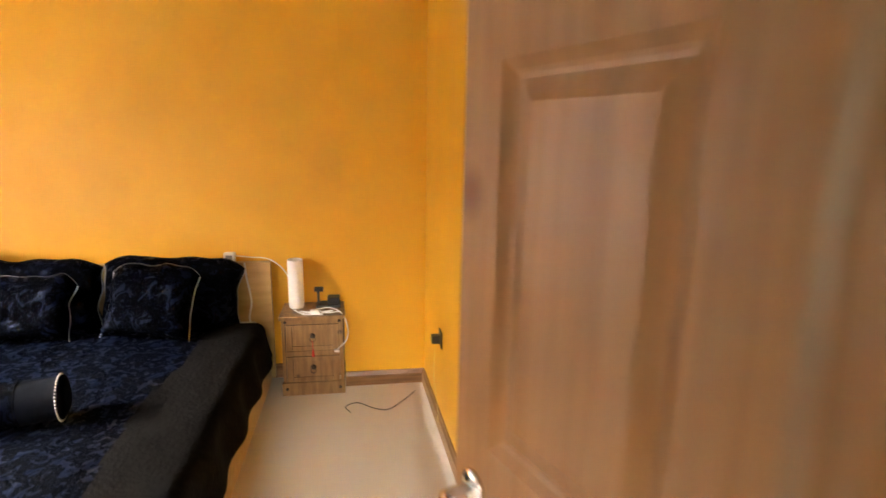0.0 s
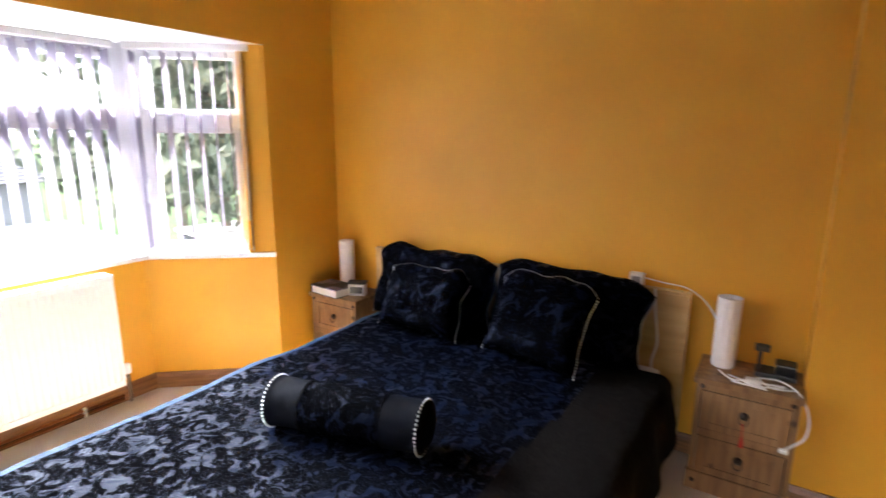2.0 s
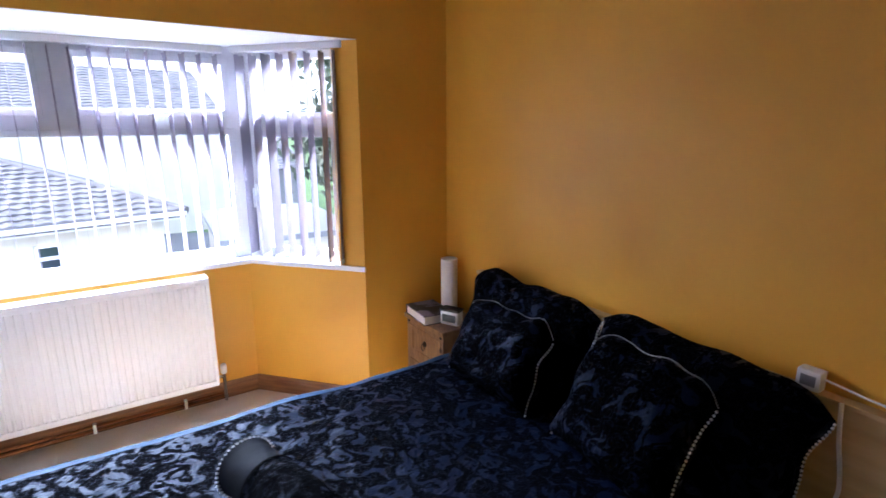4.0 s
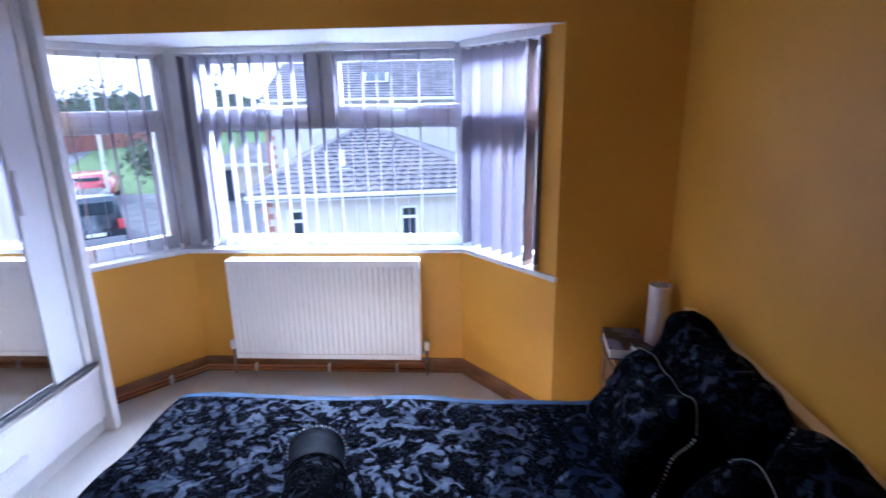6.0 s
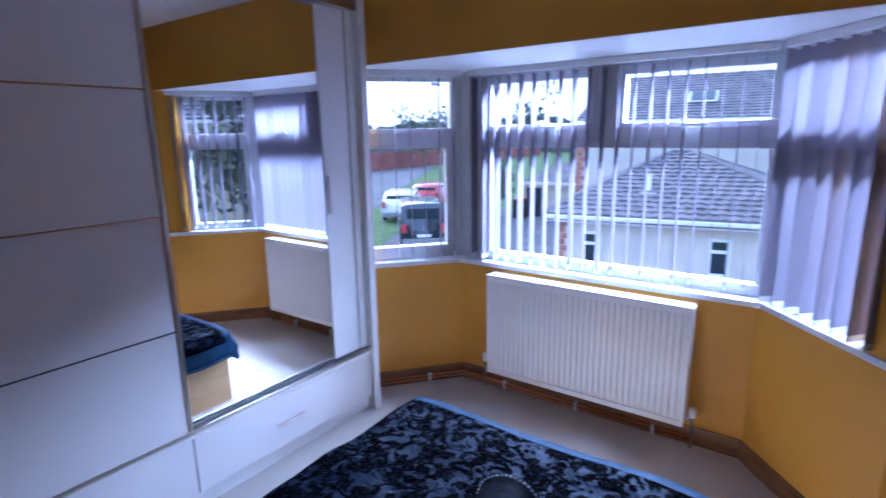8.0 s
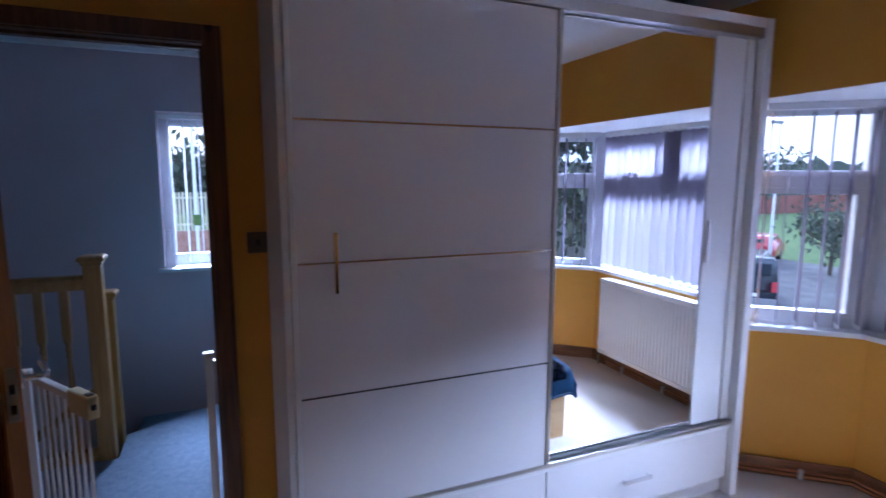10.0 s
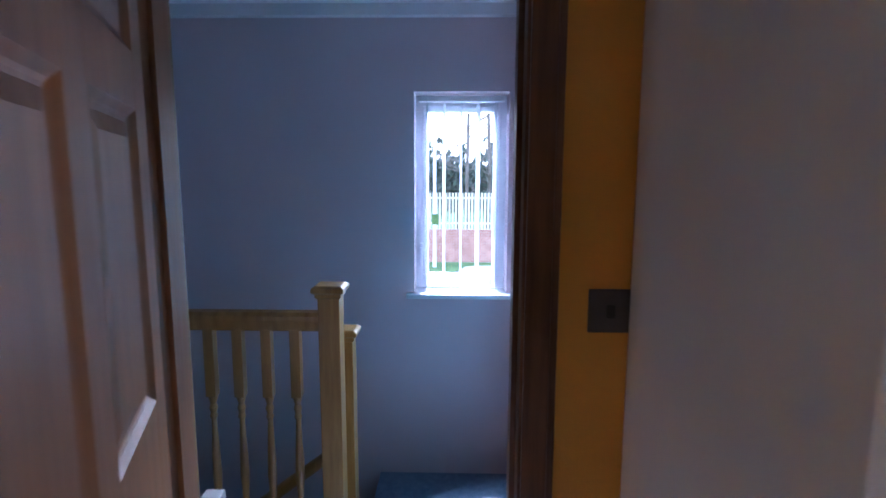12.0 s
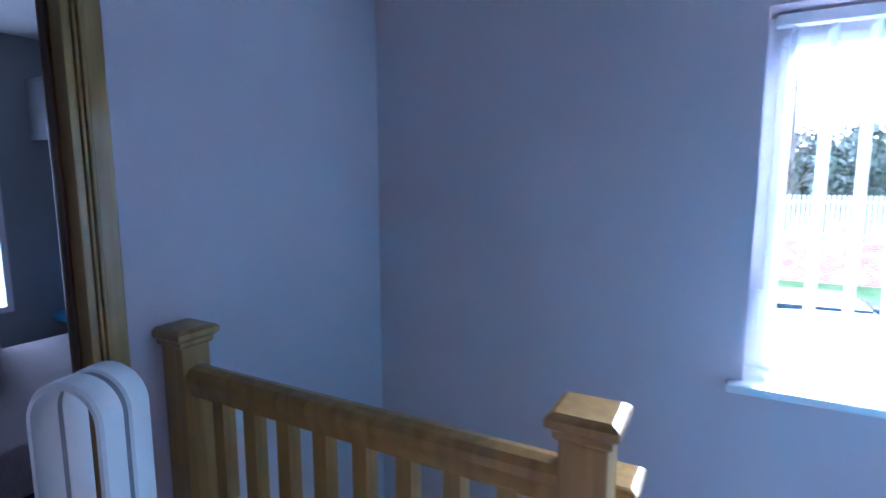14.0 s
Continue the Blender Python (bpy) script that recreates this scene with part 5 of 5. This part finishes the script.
single("bolster_pillow", move(lathe([(0.04, -0.45), (0.11, -0.42), (0.12, 0), (0.11, 0.42), (0.04, 0.45)], 20), Matrix.Translation((7.55, -1.25, 0.64)) @ Matrix.Rotation(radians(70), 4, "Z") @ Matrix.Rotation(radians(90), 4, "X")), PINKISH, "dusty pink bolster pillow on the low bed", "pillow", smooth=True)
bc = thing("chair", (8.0, -2.40, 0), "blue upholstered chair behind the low bed", "chair")
part("backrest", boxes((-0.28, -0.16, -0.05, 0.43, 0.56, 1.08), bev=0.05), BLUE_CHAIR, bc, smooth=True)
part("seat", boxes((-0.2, 0.3, -0.05, 0.43, 0.53, 0.60), bev=0.03), BLUE_CHAIR, bc, smooth=True)
sh = thing("wall_shelf", (8.0, -2.45, 0), "grey floating shelf box with books and ornaments on the wall", "shelf")
part("shelf_board", boxes((0, 0.29, 0, 0.50, 1.80, 1.83)), GREY_PLASTIC, sh)
part("shelf_board", boxes((0, 0.29, 0, 0.50, 2.17, 2.20)), GREY_PLASTIC, sh)
part("side_panel", boxes((0, 0.29, 0.47, 0.50, 1.831, 2.169)), GREY_PLASTIC, sh)
for i, (w, h, mt) in enumerate(((0.035, 0.29, SHEET), (0.03, 0.26, GREY_PLASTIC), (0.04, 0.30, SHEET), (0.028, 0.27, BLACK_PLASTIC))):
    single("book", boxes((0, 0.16, -w, 0, 0, h), bev=0.002), mt, "upright book on the grey floating wall shelf", "book", "books on the wall shelf", at=(8.02, -1.985 - i * 0.042, 1.832))
single("ornament", lathe([(0.05, 0), (0.055, 0.08), (0.02, 0.14), (0.045, 0.20), (0.02, 0.25)], 16), CHROME, "silver ornament standing on the grey wall shelf", "ornament", at=(8.10, -2.27, 1.832))
toy = move(lathe([(0.03, 0), (0.10, 0.02), (0.11, 0.12), (0.05, 0.2), (0.03, 0.21)], 16), Matrix.Translation((6.62, -1.42, 0.52)))
toy2 = bmesh.new()
bmesh.ops.create_uvsphere(toy2, u_segments=16, v_segments=12, radius=0.075)
move(toy2, Matrix.Translation((6.62, -1.42, 0.79)))
TOY = material("toy_red_felt", (0.35, 0.06, 0.05), 0.9, col2=(0.5, 0.3, 0.28), scale=18)
single("soft_toy", join(toy, toy2), TOY, "red and white soft toy sitting on the pink blanket", "soft toy", smooth=True)
# ---- outside ----
GZ = -2.8
single("ground", boxes((-500, 500, -500, 500, GZ - 0.3, GZ)), GRASS, kind="structure")
single("road", prism([(-60, -44), (-4, -9.5), (2.0, -9.0), (40, -9.0), (40, -20), (4, -20), (-8, -20), (-60, -60)], GZ, GZ + 0.03), ASPHALT, kind="structure")
single("drive", prism([(-0.6, -8.6), (-7.6, -9.4), (-24, -17.5), (-24, -5), (-16.5, 13), (-0.6, 13)], GZ, GZ + 0.05), ASPHALT, kind="structure")
single("kerb", boxes((-8, 40, -20.2, -20, GZ, GZ + 0.12)), MORTAR, kind="structure")


def tiles(parent_name, roof, a, b, c, d, rows_n, cols, lift=0.0):
    """Lapped tile courses over the slope a-b (eaves) to d-c (ridge), in one sheet with stepped edges."""
    a, b, c, d = map(Vector, (a, b, c, d))
    bm = bmesh.new()
    nrm = (b - a).cross(d - a).normalized()
    if nrm.z < 0:
        nrm = -nrm
    for r in range(rows_n):
        v0, v1 = r / rows_n, (r + 1) / rows_n
        L0, R0, L1, R1 = a.lerp(d, v0), b.lerp(c, v0), a.lerp(d, v1), b.lerp(c, v1)
        n = max(1, int(cols * (R0 - L0).length / (b - a).length))
        lo, hi, bt = [], [], []
        for k in range(n * 4 + 1):
            u = k / (n * 4)
            w = (0.022 if k % 4 in (1, 2) else 0.0)
            lo.append(bm.verts.new(L0.lerp(R0, u) + nrm * (0.05 + w)))
            hi.append(bm.verts.new(L1.lerp(R1, u) + nrm * (0.012 + w)))
            bt.append(bm.verts.new(L0.lerp(R0, u)))
        for k in range(n * 4):
            bm.faces.new((lo[k], lo[k + 1], hi[k + 1], hi[k]))
            bm.faces.new((bt[k], bt[k + 1], lo[k + 1], lo[k]))
    part("roof_tiles", bm, ROOF, roof)
    tagged(roof.children[-1], kind="stuff")


def small_window(parent, x, y, z, w, h, rot):
    wd = new("window")
    wd.parent = parent
    wd.matrix_basis = pose(x, y, z, 0, 0, rot)
    part("window_frame", boxes((-w / 2, w / 2, -0.05, 0.0, -h / 2, -h / 2 + 0.06), (-w / 2, w / 2, -0.05, 0, h / 2 - 0.06, h / 2), (-w / 2, -w / 2 + 0.06, -0.05, 0, -h / 2, h / 2), (w / 2 - 0.06, w / 2, -0.05, 0, -h / 2, h / 2), (-w / 2, w / 2, -0.05, 0, h * 0.12, h * 0.12 + 0.07)), UPVC, wd)
    part("pane", boxes((-w / 2 + 0.06, w / 2 - 0.06, -0.03, -0.02, -h / 2 + 0.06, h / 2 - 0.06)), CAR_GLASS, wd)
    part("sill", boxes((-w / 2 - 0.08, w / 2 + 0.08, -0.10, 0, -h / 2 - 0.07, -h / 2)), UPVC, wd)


# the hipped bungalow across the drive; its own x runs along the front from south to north
bg = thing("bungalow", (-8.40, -2.35, GZ), "cream rendered bungalow with a hipped grey tiled roof across the drive", "house", "", math.degrees(math.atan2(6.4, -1.25)))
BW, BD, EV, RZ = 5.5, 7.6, 2.36, 3.75
part("wall", boxes((0, BW, -0.0, BD, 0, EV)), RENDER_CREAM, bg)
part("fascia", boxes((-0.35, BW + 0.35, -0.38, -0.35, EV - 0.02, EV + 0.16), (-0.38, -0.35, -0.35, BD + 0.35, EV - 0.02, EV + 0.16), (BW + 0.35, BW + 0.38, -0.35, BD + 0.35, EV - 0.02, EV + 0.16)), UPVC, bg)
part("soffit", boxes((-0.35, BW + 0.35, -0.35, BD + 0.35, EV - 0.02, EV)), UPVC, bg)
part("gutter", boxes((-0.38, BW + 0.38, -0.48, -0.385, EV + 0.06, EV + 0.15), bev=0.02), UPVC, bg)
rf = new("roof")
rf.parent = bg
p0, p1, p2, p3 = (-0.4, -0.4, EV + 0.15), (BW + 0.4, -0.4, EV + 0.15), (BW + 0.4, BD + 0.4, EV + 0.15), (-0.4, BD + 0.4, EV + 0.15)
ap = (2.15, BD * 0.5, RZ)
ap2 = (2.65, BD * 0.5, RZ)
tiles("a", rf, p0, p1, ap2, ap, 16, 24)
tiles("b", rf, p1, p2, ap2, ap2, 16, 24)
tiles("c", rf, p3, p0, ap, ap, 16, 24)
part("ridge_tiles", join(*[tube([a, b], 0.10, 8) for a, b in ((p0, ap), (p1, ap2), (p2, ap2), (p3, ap), (ap, ap2))]), ROOF, rf)
part("roof_deck", prism([(-0.38, -0.38), (BW + 0.38, -0.38), (BW + 0.38, BD + 0.38), (-0.38, BD + 0.38)], EV + 0.01, EV + 0.14), ROOF, rf)
part("vent_pipe", boxes((1.72, 1.84, 1.0, 1.1, EV + 0.5, EV + 1.0), (1.6, 1.96, 0.9, 1.2, EV + 0.5, EV + 0.58)), WHITE_PLASTIC, rf)
for wx in (0.68, 3.36):
    small_window(bg, wx, -0.002, 1.68, 0.44, 0.82, 0)
for i in range(22):
    part("board_joint", boxes((0.22 + i * 0.24, 0.232 + i * 0.24, -0.006, 0.0, 0.05, 1.2 if 0.4 < 0.22 + i * 0.24 < 0.95 or 3.05 < 0.22 + i * 0.24 < 3.65 else EV - 0.02)), MORTAR, bg)
for i in range(15):
    part("brick", boxes((-0.12 if i % 2 else -0.06, 0.05 if i % 2 else 0.16, -0.035, -0.002, 0.08 + i * 0.15, 0.215 + i * 0.15)), BRICK, bg)

# brick outbuilding with a blue-grey door past the bungalow's corner
ob = thing("outbuilding", (-21.6, -10.2, GZ), "low brick outbuilding with a hipped tile roof and blue door", "outbuilding", "", 100)
part("wall", boxes((0, 4.2, 0, 3.2, 0, 1.75)), CREAM_BRICK, ob)
part("door", boxes((0.15, 0.95, -0.05, -0.002, 0.02, 1.55), bev=0.01), CAR_DARK, ob)
part("fascia", boxes((-0.2, 4.4, -0.24, -0.2, 1.72, 1.86)), UPVC, ob)
hip = bmesh.new()
vs = [hip.verts.new(p) for p in ((-0.25, -0.25, 1.8), (4.45, -0.25, 1.8), (4.45, 3.45, 1.8), (-0.25, 3.45, 1.8), (1.5, 1.6, 2.75), (2.7, 1.6, 2.75))]
for f in ((0, 1, 5, 4), (1, 2, 5), (2, 3, 4, 5), (3, 0, 4), (3, 2, 1, 0)):
    hip.faces.new([vs[k] for k in f])
part("roof", hip, ROOF, ob)

# the taller house behind
hs = thing("house", (-19.0, -6.2, GZ), "tall white house with a grey tiled gable roof and skylight", "house", "", 97)
part("wall", boxes((0, 13, 0, 7, 0, 4.75)), RENDER_CREAM, hs)
part("fascia", boxes((-0.1, 13.1, -0.4, -0.36, 4.68, 4.86)), UPVC, hs)
rf = new("roof")
rf.parent = hs
tiles("d", rf, (-0.15, -0.4, 4.8), (13.1, -0.4, 4.8), (13.1, 3.5, 6.75), (0.35, 3.5, 6.75), 17, 40)
part("roof_slope", prism([(-0.15, 3.5), (13.1, 3.5), (13.1, 7.4), (-0.15, 7.4)], 4.7, 4.8), ROOF, rf)
part("gable", boxes((0.3, 12.9, 3.3, 3.55, 4.8, 6.7)), RENDER_CREAM, rf)
part("skylight", move(boxes((-0.45, 0.45, -0.4, 0.4, 0, 0.06)), Matrix.Translation((4.6, 1.1, 5.66)) @ Matrix.Rotation(math.atan2(1.95, 3.9), 4, "X")), CAR_GLASS, rf)
part("flashing", move(boxes((-0.52, 0.52, -0.47, 0.47, 0, 0.04)), Matrix.Translation((4.6, 1.1, 5.65)) @ Matrix.Rotation(math.atan2(1.95, 3.9), 4, "X")), UPVC, rf)
for i in range(22):
    part("brick", boxes((-0.12, 0.25 if i % 2 else 0.12, -0.05, -0.003, 0.1 + i * 0.2, 0.28 + i * 0.2)), BRICK, hs)
small_window(hs, 2.4, -0.003, 2.2, 1.2, 1.2, 0)

# low house further north, and one on the north-west seen in the mirror
h2 = thing("house", (-21, 1.5, GZ), "low house with a dark tiled roof beyond the bungalow", "house", "", 95)
part("wall", boxes((0, 9, 0, 6, 0, 2.3)), GREY_PLASTIC, h2)
rf = new("roof")
rf.parent = h2
tiles("e", rf, (-0.3, -0.4, 2.3), (9.3, -0.4, 2.3), (9.3, 3, 3.75), (-0.3, 3, 3.75), 12, 26)
h3 = thing("house", (-6.5, 13.5, GZ), "pale brick house with a dark fascia to the north-west", "house", "", 60)
part("wall", boxes((0, 9, 0, 6, 0, 4.9)), MORTAR, h3)
part("fascia", boxes((-0.3, 9.3, -0.35, -0.3, 4.8, 5.0)), UPVC, h3)
rf = new("roof")
rf.parent = h3
tiles("f", rf, (-0.3, -0.4, 4.9), (9.3, -0.4, 4.9), (9.3, 3, 6.6), (-0.3, 3, 6.6), 12, 26)
for r in range(18):
    for k in range(12):
        if k < 11:
            part("brick", boxes((0.02 + k * 0.75 + (0.37 if r % 2 else 0), 0.70 + k * 0.75 + (0.37 if r % 2 else 0), -0.03, -0.002, 0.2 + r * 0.26, 0.42 + r * 0.26)), CREAM_BRICK, h3)
sd2 = thing("shed", (-7.2, 8.6, GZ), "low blue-grey shed with a pale flat roof in the neighbour's garden", "shed", "", 80)
part("wall", boxes((0, 3.6, 0, 2.6, 0, 1.7)), CAR_DARK, sd2)
part("roof", boxes((-0.15, 3.75, -0.2, 2.75, 1.7, 1.8), bev=0.01), WHITE_PLASTIC, sd2)
gz = thing("garage", (-9.5, 4.3, GZ), "low pale garage with a flat felt roof beside the bungalow", "garage", "", 84)
part("wall", boxes((0, 3.2, 0, 5, 0, 1.55)), RENDER_CREAM, gz)
part("roof", boxes((-0.15, 3.35, -0.2, 5.2, 1.55, 1.7), bev=0.01), GREY_PLASTIC, gz)


def car(name, at, rz, paint, h, L, label, van=False):
    t = thing(name, at, label, "car", "", rz)
    W = 0.88
    prof = [(0, 0.25), (0.02, 0.75), (0.12, h - 0.35 if van else 0.95), (0.22 if van else 0.55, h - 0.04), (0.5 if van else 0.9, h), (L * 0.62, h), (L * 0.74, 1.0), (L - 0.12, 0.85), (L, 0.6), (L, 0.25)]
    bm = bmesh.new()
    a = [bm.verts.new((x, -W * (0.86 if z > 1.05 else 1), z)) for x, z in prof]
    b = [bm.verts.new((x, W * (0.86 if z > 1.05 else 1), z)) for x, z in prof]
    n = len(prof)
    for i in range(n):
        j = (i + 1) % n
        bm.faces.new((a[i], a[j], b[j], b[i]))
    bm.faces.new(a[::-1])
    bm.faces.new(b)
    bmesh.ops.recalc_face_normals(bm, faces=bm.faces[:])
    bmesh.ops.bevel(bm, geom=bm.edges[:], offset=0.05, segments=2, affect="EDGES")
    part("body", bm, paint, t, smooth=True)
    part("rear_window", boxes((0.02 if van else 0.3, 0.10 if van else 0.5, -0.62, 0.62, h - 0.52, h - 0.14), bev=0.02), CAR_GLASS, t)
    for s in (-1, 1):
        part("side_window", boxes((0.55, L * 0.66, s * W * 0.9 - 0.02, s * W * 0.9 + 0.02, 1.02, h - 0.12), bev=0.01), CAR_GLASS, t)
        part("tail_light", boxes((-0.02, 0.08, s * 0.74 - 0.09, s * 0.74 + 0.09, 0.72, 1.05), bev=0.02), CAR_RED, t)
        for x in (0.8, L - 0.85):
            part("wheel", move(lathe([(0.2, -0.1), (0.31, -0.09), (0.31, 0.09), (0.2, 0.1)], 20), Matrix.Translation((x, s * 0.78, 0.31)) @ Matrix.Rotation(radians(90), 4, "X")), TYRE, t)
    part("windscreen", boxes((L * 0.64, L * 0.70, -0.62, 0.62, 1.05, h - 0.1), bev=0.02), CAR_GLASS, t)
    part("number_plate", boxes((-0.035, -0.02, -0.26, 0.26, 0.55, 0.66)), WHITE_PLASTIC, t)
    part("bumper", boxes((-0.05, 0.1, -0.82, 0.82, 0.28, 0.5), bev=0.03), GREY_PLASTIC, t)
    return t


car("van", (-12.0, -9.4, GZ + 0.03), 222, CAR_DARK, 1.78, 4.4, "dark grey people carrier parked on the road", van=True)
car("car", (-16.6, -14.6, GZ + 0.03), 214, CAR_WHITE, 1.45, 4.3, "white hatchback parked beyond the dark van")
car("car", (-20.5, -16.0, GZ + 0.03), 205, CAR_RED, 1.45, 4.2, "red car parked further along the road")
car("car", (4.0, -15.6, GZ + 0.03), 182, CAR_WHITE, 1.42, 4.3, "white car parked on the road behind the landing window")
bn = thing("wheelie_bin", (-20.6, -9.9, GZ + 0.05), "black wheelie bin with an orange lid beside the outbuilding", "bin")
part("body", boxes((-0.28, 0.28, -0.28, 0.28, 0.05, 0.98), bev=0.03), TYRE, bn)
part("lid", boxes((-0.3, 0.3, -0.3, 0.3, 0.98, 1.05), bev=0.02), CAR_RED, bn)
lp = thing("street_lamp", (-21, -15.2, GZ), "pale grey street lamp post by the road", "street lamp")
part("column", lathe([(0.09, 0), (0.07, 1.2), (0.05, 7)], 12), UPVC, lp)
part("lantern", boxes((-0.1, 0.6, -0.1, 0.1, 6.9, 7.05), bev=0.03), GREY_PLASTIC, lp)
lp = thing("street_lamp", (4.75, -24.6, GZ), "white post with a small sign beyond the landing window", "street lamp")
part("column", lathe([(0.10, 0), (0.08, 1.2), (0.07, 8)], 12), UPVC, lp)
part("sign_plate", boxes((-0.2, 0.12, 0.1, 0.12, 2.1, 2.6)), GRASS, lp)

# fences and walls far off
single("boundary_fence", boxes((-90, -38, -42.2, -42, GZ, GZ + 2.2)), RED_FENCE, "long red-brown boundary fence beyond the grass", "fence")
bm = bmesh.new()
bw = thing("garden_wall", (-14, -26.2, GZ), "long red brick wall topped by a pale picket fence across the road", "wall")
part("wall_core", boxes((0, 36, -0.1, 0.1, 0, 1.72)), MORTAR, bw)
bm = []
for r in range(21):
    for k in range(56):
        x = 10.5 + k * 0.24 + (0.12 if r % 2 else 0)
        bm.append((x, x + 0.222, 0.1, 0.112, 0.02 + r * 0.081, 0.088 + r * 0.081))
part("bricks", boxes(*bm), BRICK, bw)
tagged(bw.children[-1], kind="stuff")
part("bricks_left", boxes((0, 10.4, 0.1, 0.112, 0, 1.7), (24.2, 36, 0.1, 0.112, 0, 1.7)), BRICK, bw)
pf = thing("picket_fence", (-2.5, -26.2, GZ + 1.72), "pale wooden picket fence on top of the brick wall", "fence")
for z in (0.25, 1.55):
    part("rail", boxes((0, 13, -0.03, 0.0, z, z + 0.09)), FENCE, pf)
pk = mesh_of("picket", prism([(0, 0), (0.10, 0), (0.10, 0.025), (0, 0.025)], 0.0, 1.85, 0.004), FENCE)
for i in range(78):
    o = new("picket", pk)
    o.parent = pf
    o.matrix_basis = pose(0.02 + i * 0.166, 0.001, 0.02 * (i * 7 % 5) / 5)


def tree(at, h, spread, seed, label, leaves=420, leaf=0.3, bare=False, conifer=False):
    r = random.Random(seed)
    t = thing("tree", at, label, "tree", "trees")
    limbs, tips = [tube([(0, 0, 0), (r.uniform(-.1, .1), r.uniform(-.1, .1), h * 0.45), (r.uniform(-.3, .3), r.uniform(-.3, .3), h * 0.9)], 0.10, 7)], []
    for i in range(12):
        z = h * r.uniform(0.3, 0.85)
        a = r.uniform(0, math.tau)
        L = spread * r.uniform(0.5, 1.0)
        end = (L * math.cos(a), L * math.sin(a), z + L * r.uniform(0.2, 0.7))
        mid = (end[0] * .5, end[1] * .5, (z + end[2]) / 2 + 0.1)
        limbs.append(tube([(0, 0, z), mid, end], 0.035, 5))
        tips += [mid, end]
        for k in range(4):
            e = (end[0] + r.uniform(-.6, .6), end[1] + r.uniform(-.6, .6), end[2] + r.uniform(0, .8))
            limbs.append(tube([mid, e], 0.014, 4))
            tips.append(e)
    part("trunk", join(*limbs), BARK, t)
    bm = bmesh.new()
    for i in range(0 if bare else leaves):
        c = Vector(tips[r.randrange(len(tips))]) + Vector((r.gauss(0, 1), r.gauss(0, 1), r.gauss(0, .8))) * spread * 0.22
        if conifer:
            zz = r.random() ** 0.7
            a = r.uniform(0, math.tau)
            c = Vector((math.cos(a), math.sin(a), 0)) * spread * zz * r.uniform(0.5, 1) + Vector((0, 0, h * (1 - zz) + 0.4))
        m = Matrix.Translation(c) @ Euler((r.uniform(0, 3), r.uniform(0, 3), r.uniform(0, 3))).to_matrix().to_4x4()
        s = leaf * r.uniform(0.5, 1.2)
        v = [bm.verts.new(m @ Vector(p)) for p in ((-s, 0, 0), (0, -s * .45, s * .12), (s, 0, 0), (0, s * .45, s * .12))]
        bm.faces.new(v)
    if not bare:
        part("crown", bm, LEAF, t)
    return t


tree((-9.0, 9.9, GZ), 8.0, 2.9, 1, "dense evergreen tree beyond the garden shed", 5200, 0.25)
tree((-7.0, 11.4, GZ), 8.4, 2.9, 2, "dense evergreen tree beyond the garden shed", 5200, 0.25)
tree((-11.8, 10.4, GZ), 8.0, 3.0, 3, "dense evergreen tree beyond the garden shed", 5200, 0.25)
tree((-20.2, -11.3, GZ), 2.2, 0.9, 4, "dark garden shrub beside the drive", 700, 0.14)
tree((-21.4, -12.6, GZ), 2.8, 1.2, 5, "dark garden shrub beside the drive", 700, 0.14)
tree((3.0, -31, GZ), 9, 2.0, 6, "bare winter tree behind the brick wall", bare=True)
tree((1.8, -30, GZ), 10, 2.2, 7, "bare winter tree behind the brick wall", bare=True)
for i in range(9):
    tree((-4 + i * 1.9, -33 - (i * 5 % 3), GZ), 5.2 + (i * 7 % 4) * 0.5, 2.0, 20 + i, "tree with dull green leaves behind the picket fence", 700, 0.28)
for i in range(12):
    tree((-40 - i * 3.2 + (i % 3) * 3, -52 + i * 3.3, GZ), 6 + (i * 5 % 4), 2.6, 50 + i, "distant winter tree on the skyline", 260, 0.4, bare=i % 3 == 0)


def ridge(name, p, q, h, seed):
    bm = bmesh.new()
    a, b = Vector(p), Vector(q)
    n = 160
    lo, hi = [], []
    for i in range(n + 1):
        c = a.lerp(b, i / n)
        z = h * (0.75 + 0.35 * noise.noise(Vector((i * 0.07, seed, 0))) + 0.18 * noise.noise(Vector((i * 0.5, seed, 4))) + 0.10 * noise.noise(Vector((i * 1.7, seed, 7))))
        lo.append(bm.verts.new((c.x, c.y, GZ)))
        hi.append(bm.verts.new((c.x, c.y, GZ + z)))
    for i in range(n):
        bm.faces.new((lo[i], lo[i + 1], hi[i + 1], hi[i]))
    single(name, bm, HILL, "far line of bare woods and low hills on the horizon", "backdrop", kind="structure")


ridge("backdrop_woods", (-150, -170, 0), (-170, 60, 0), 11, 3)
ridge("backdrop_woods", (-90, -95, 0), (-120, 20, 0), 6.5, 8)
ridge("backdrop_woods", (-60, -75, 0), (70, -72, 0), 9, 5)
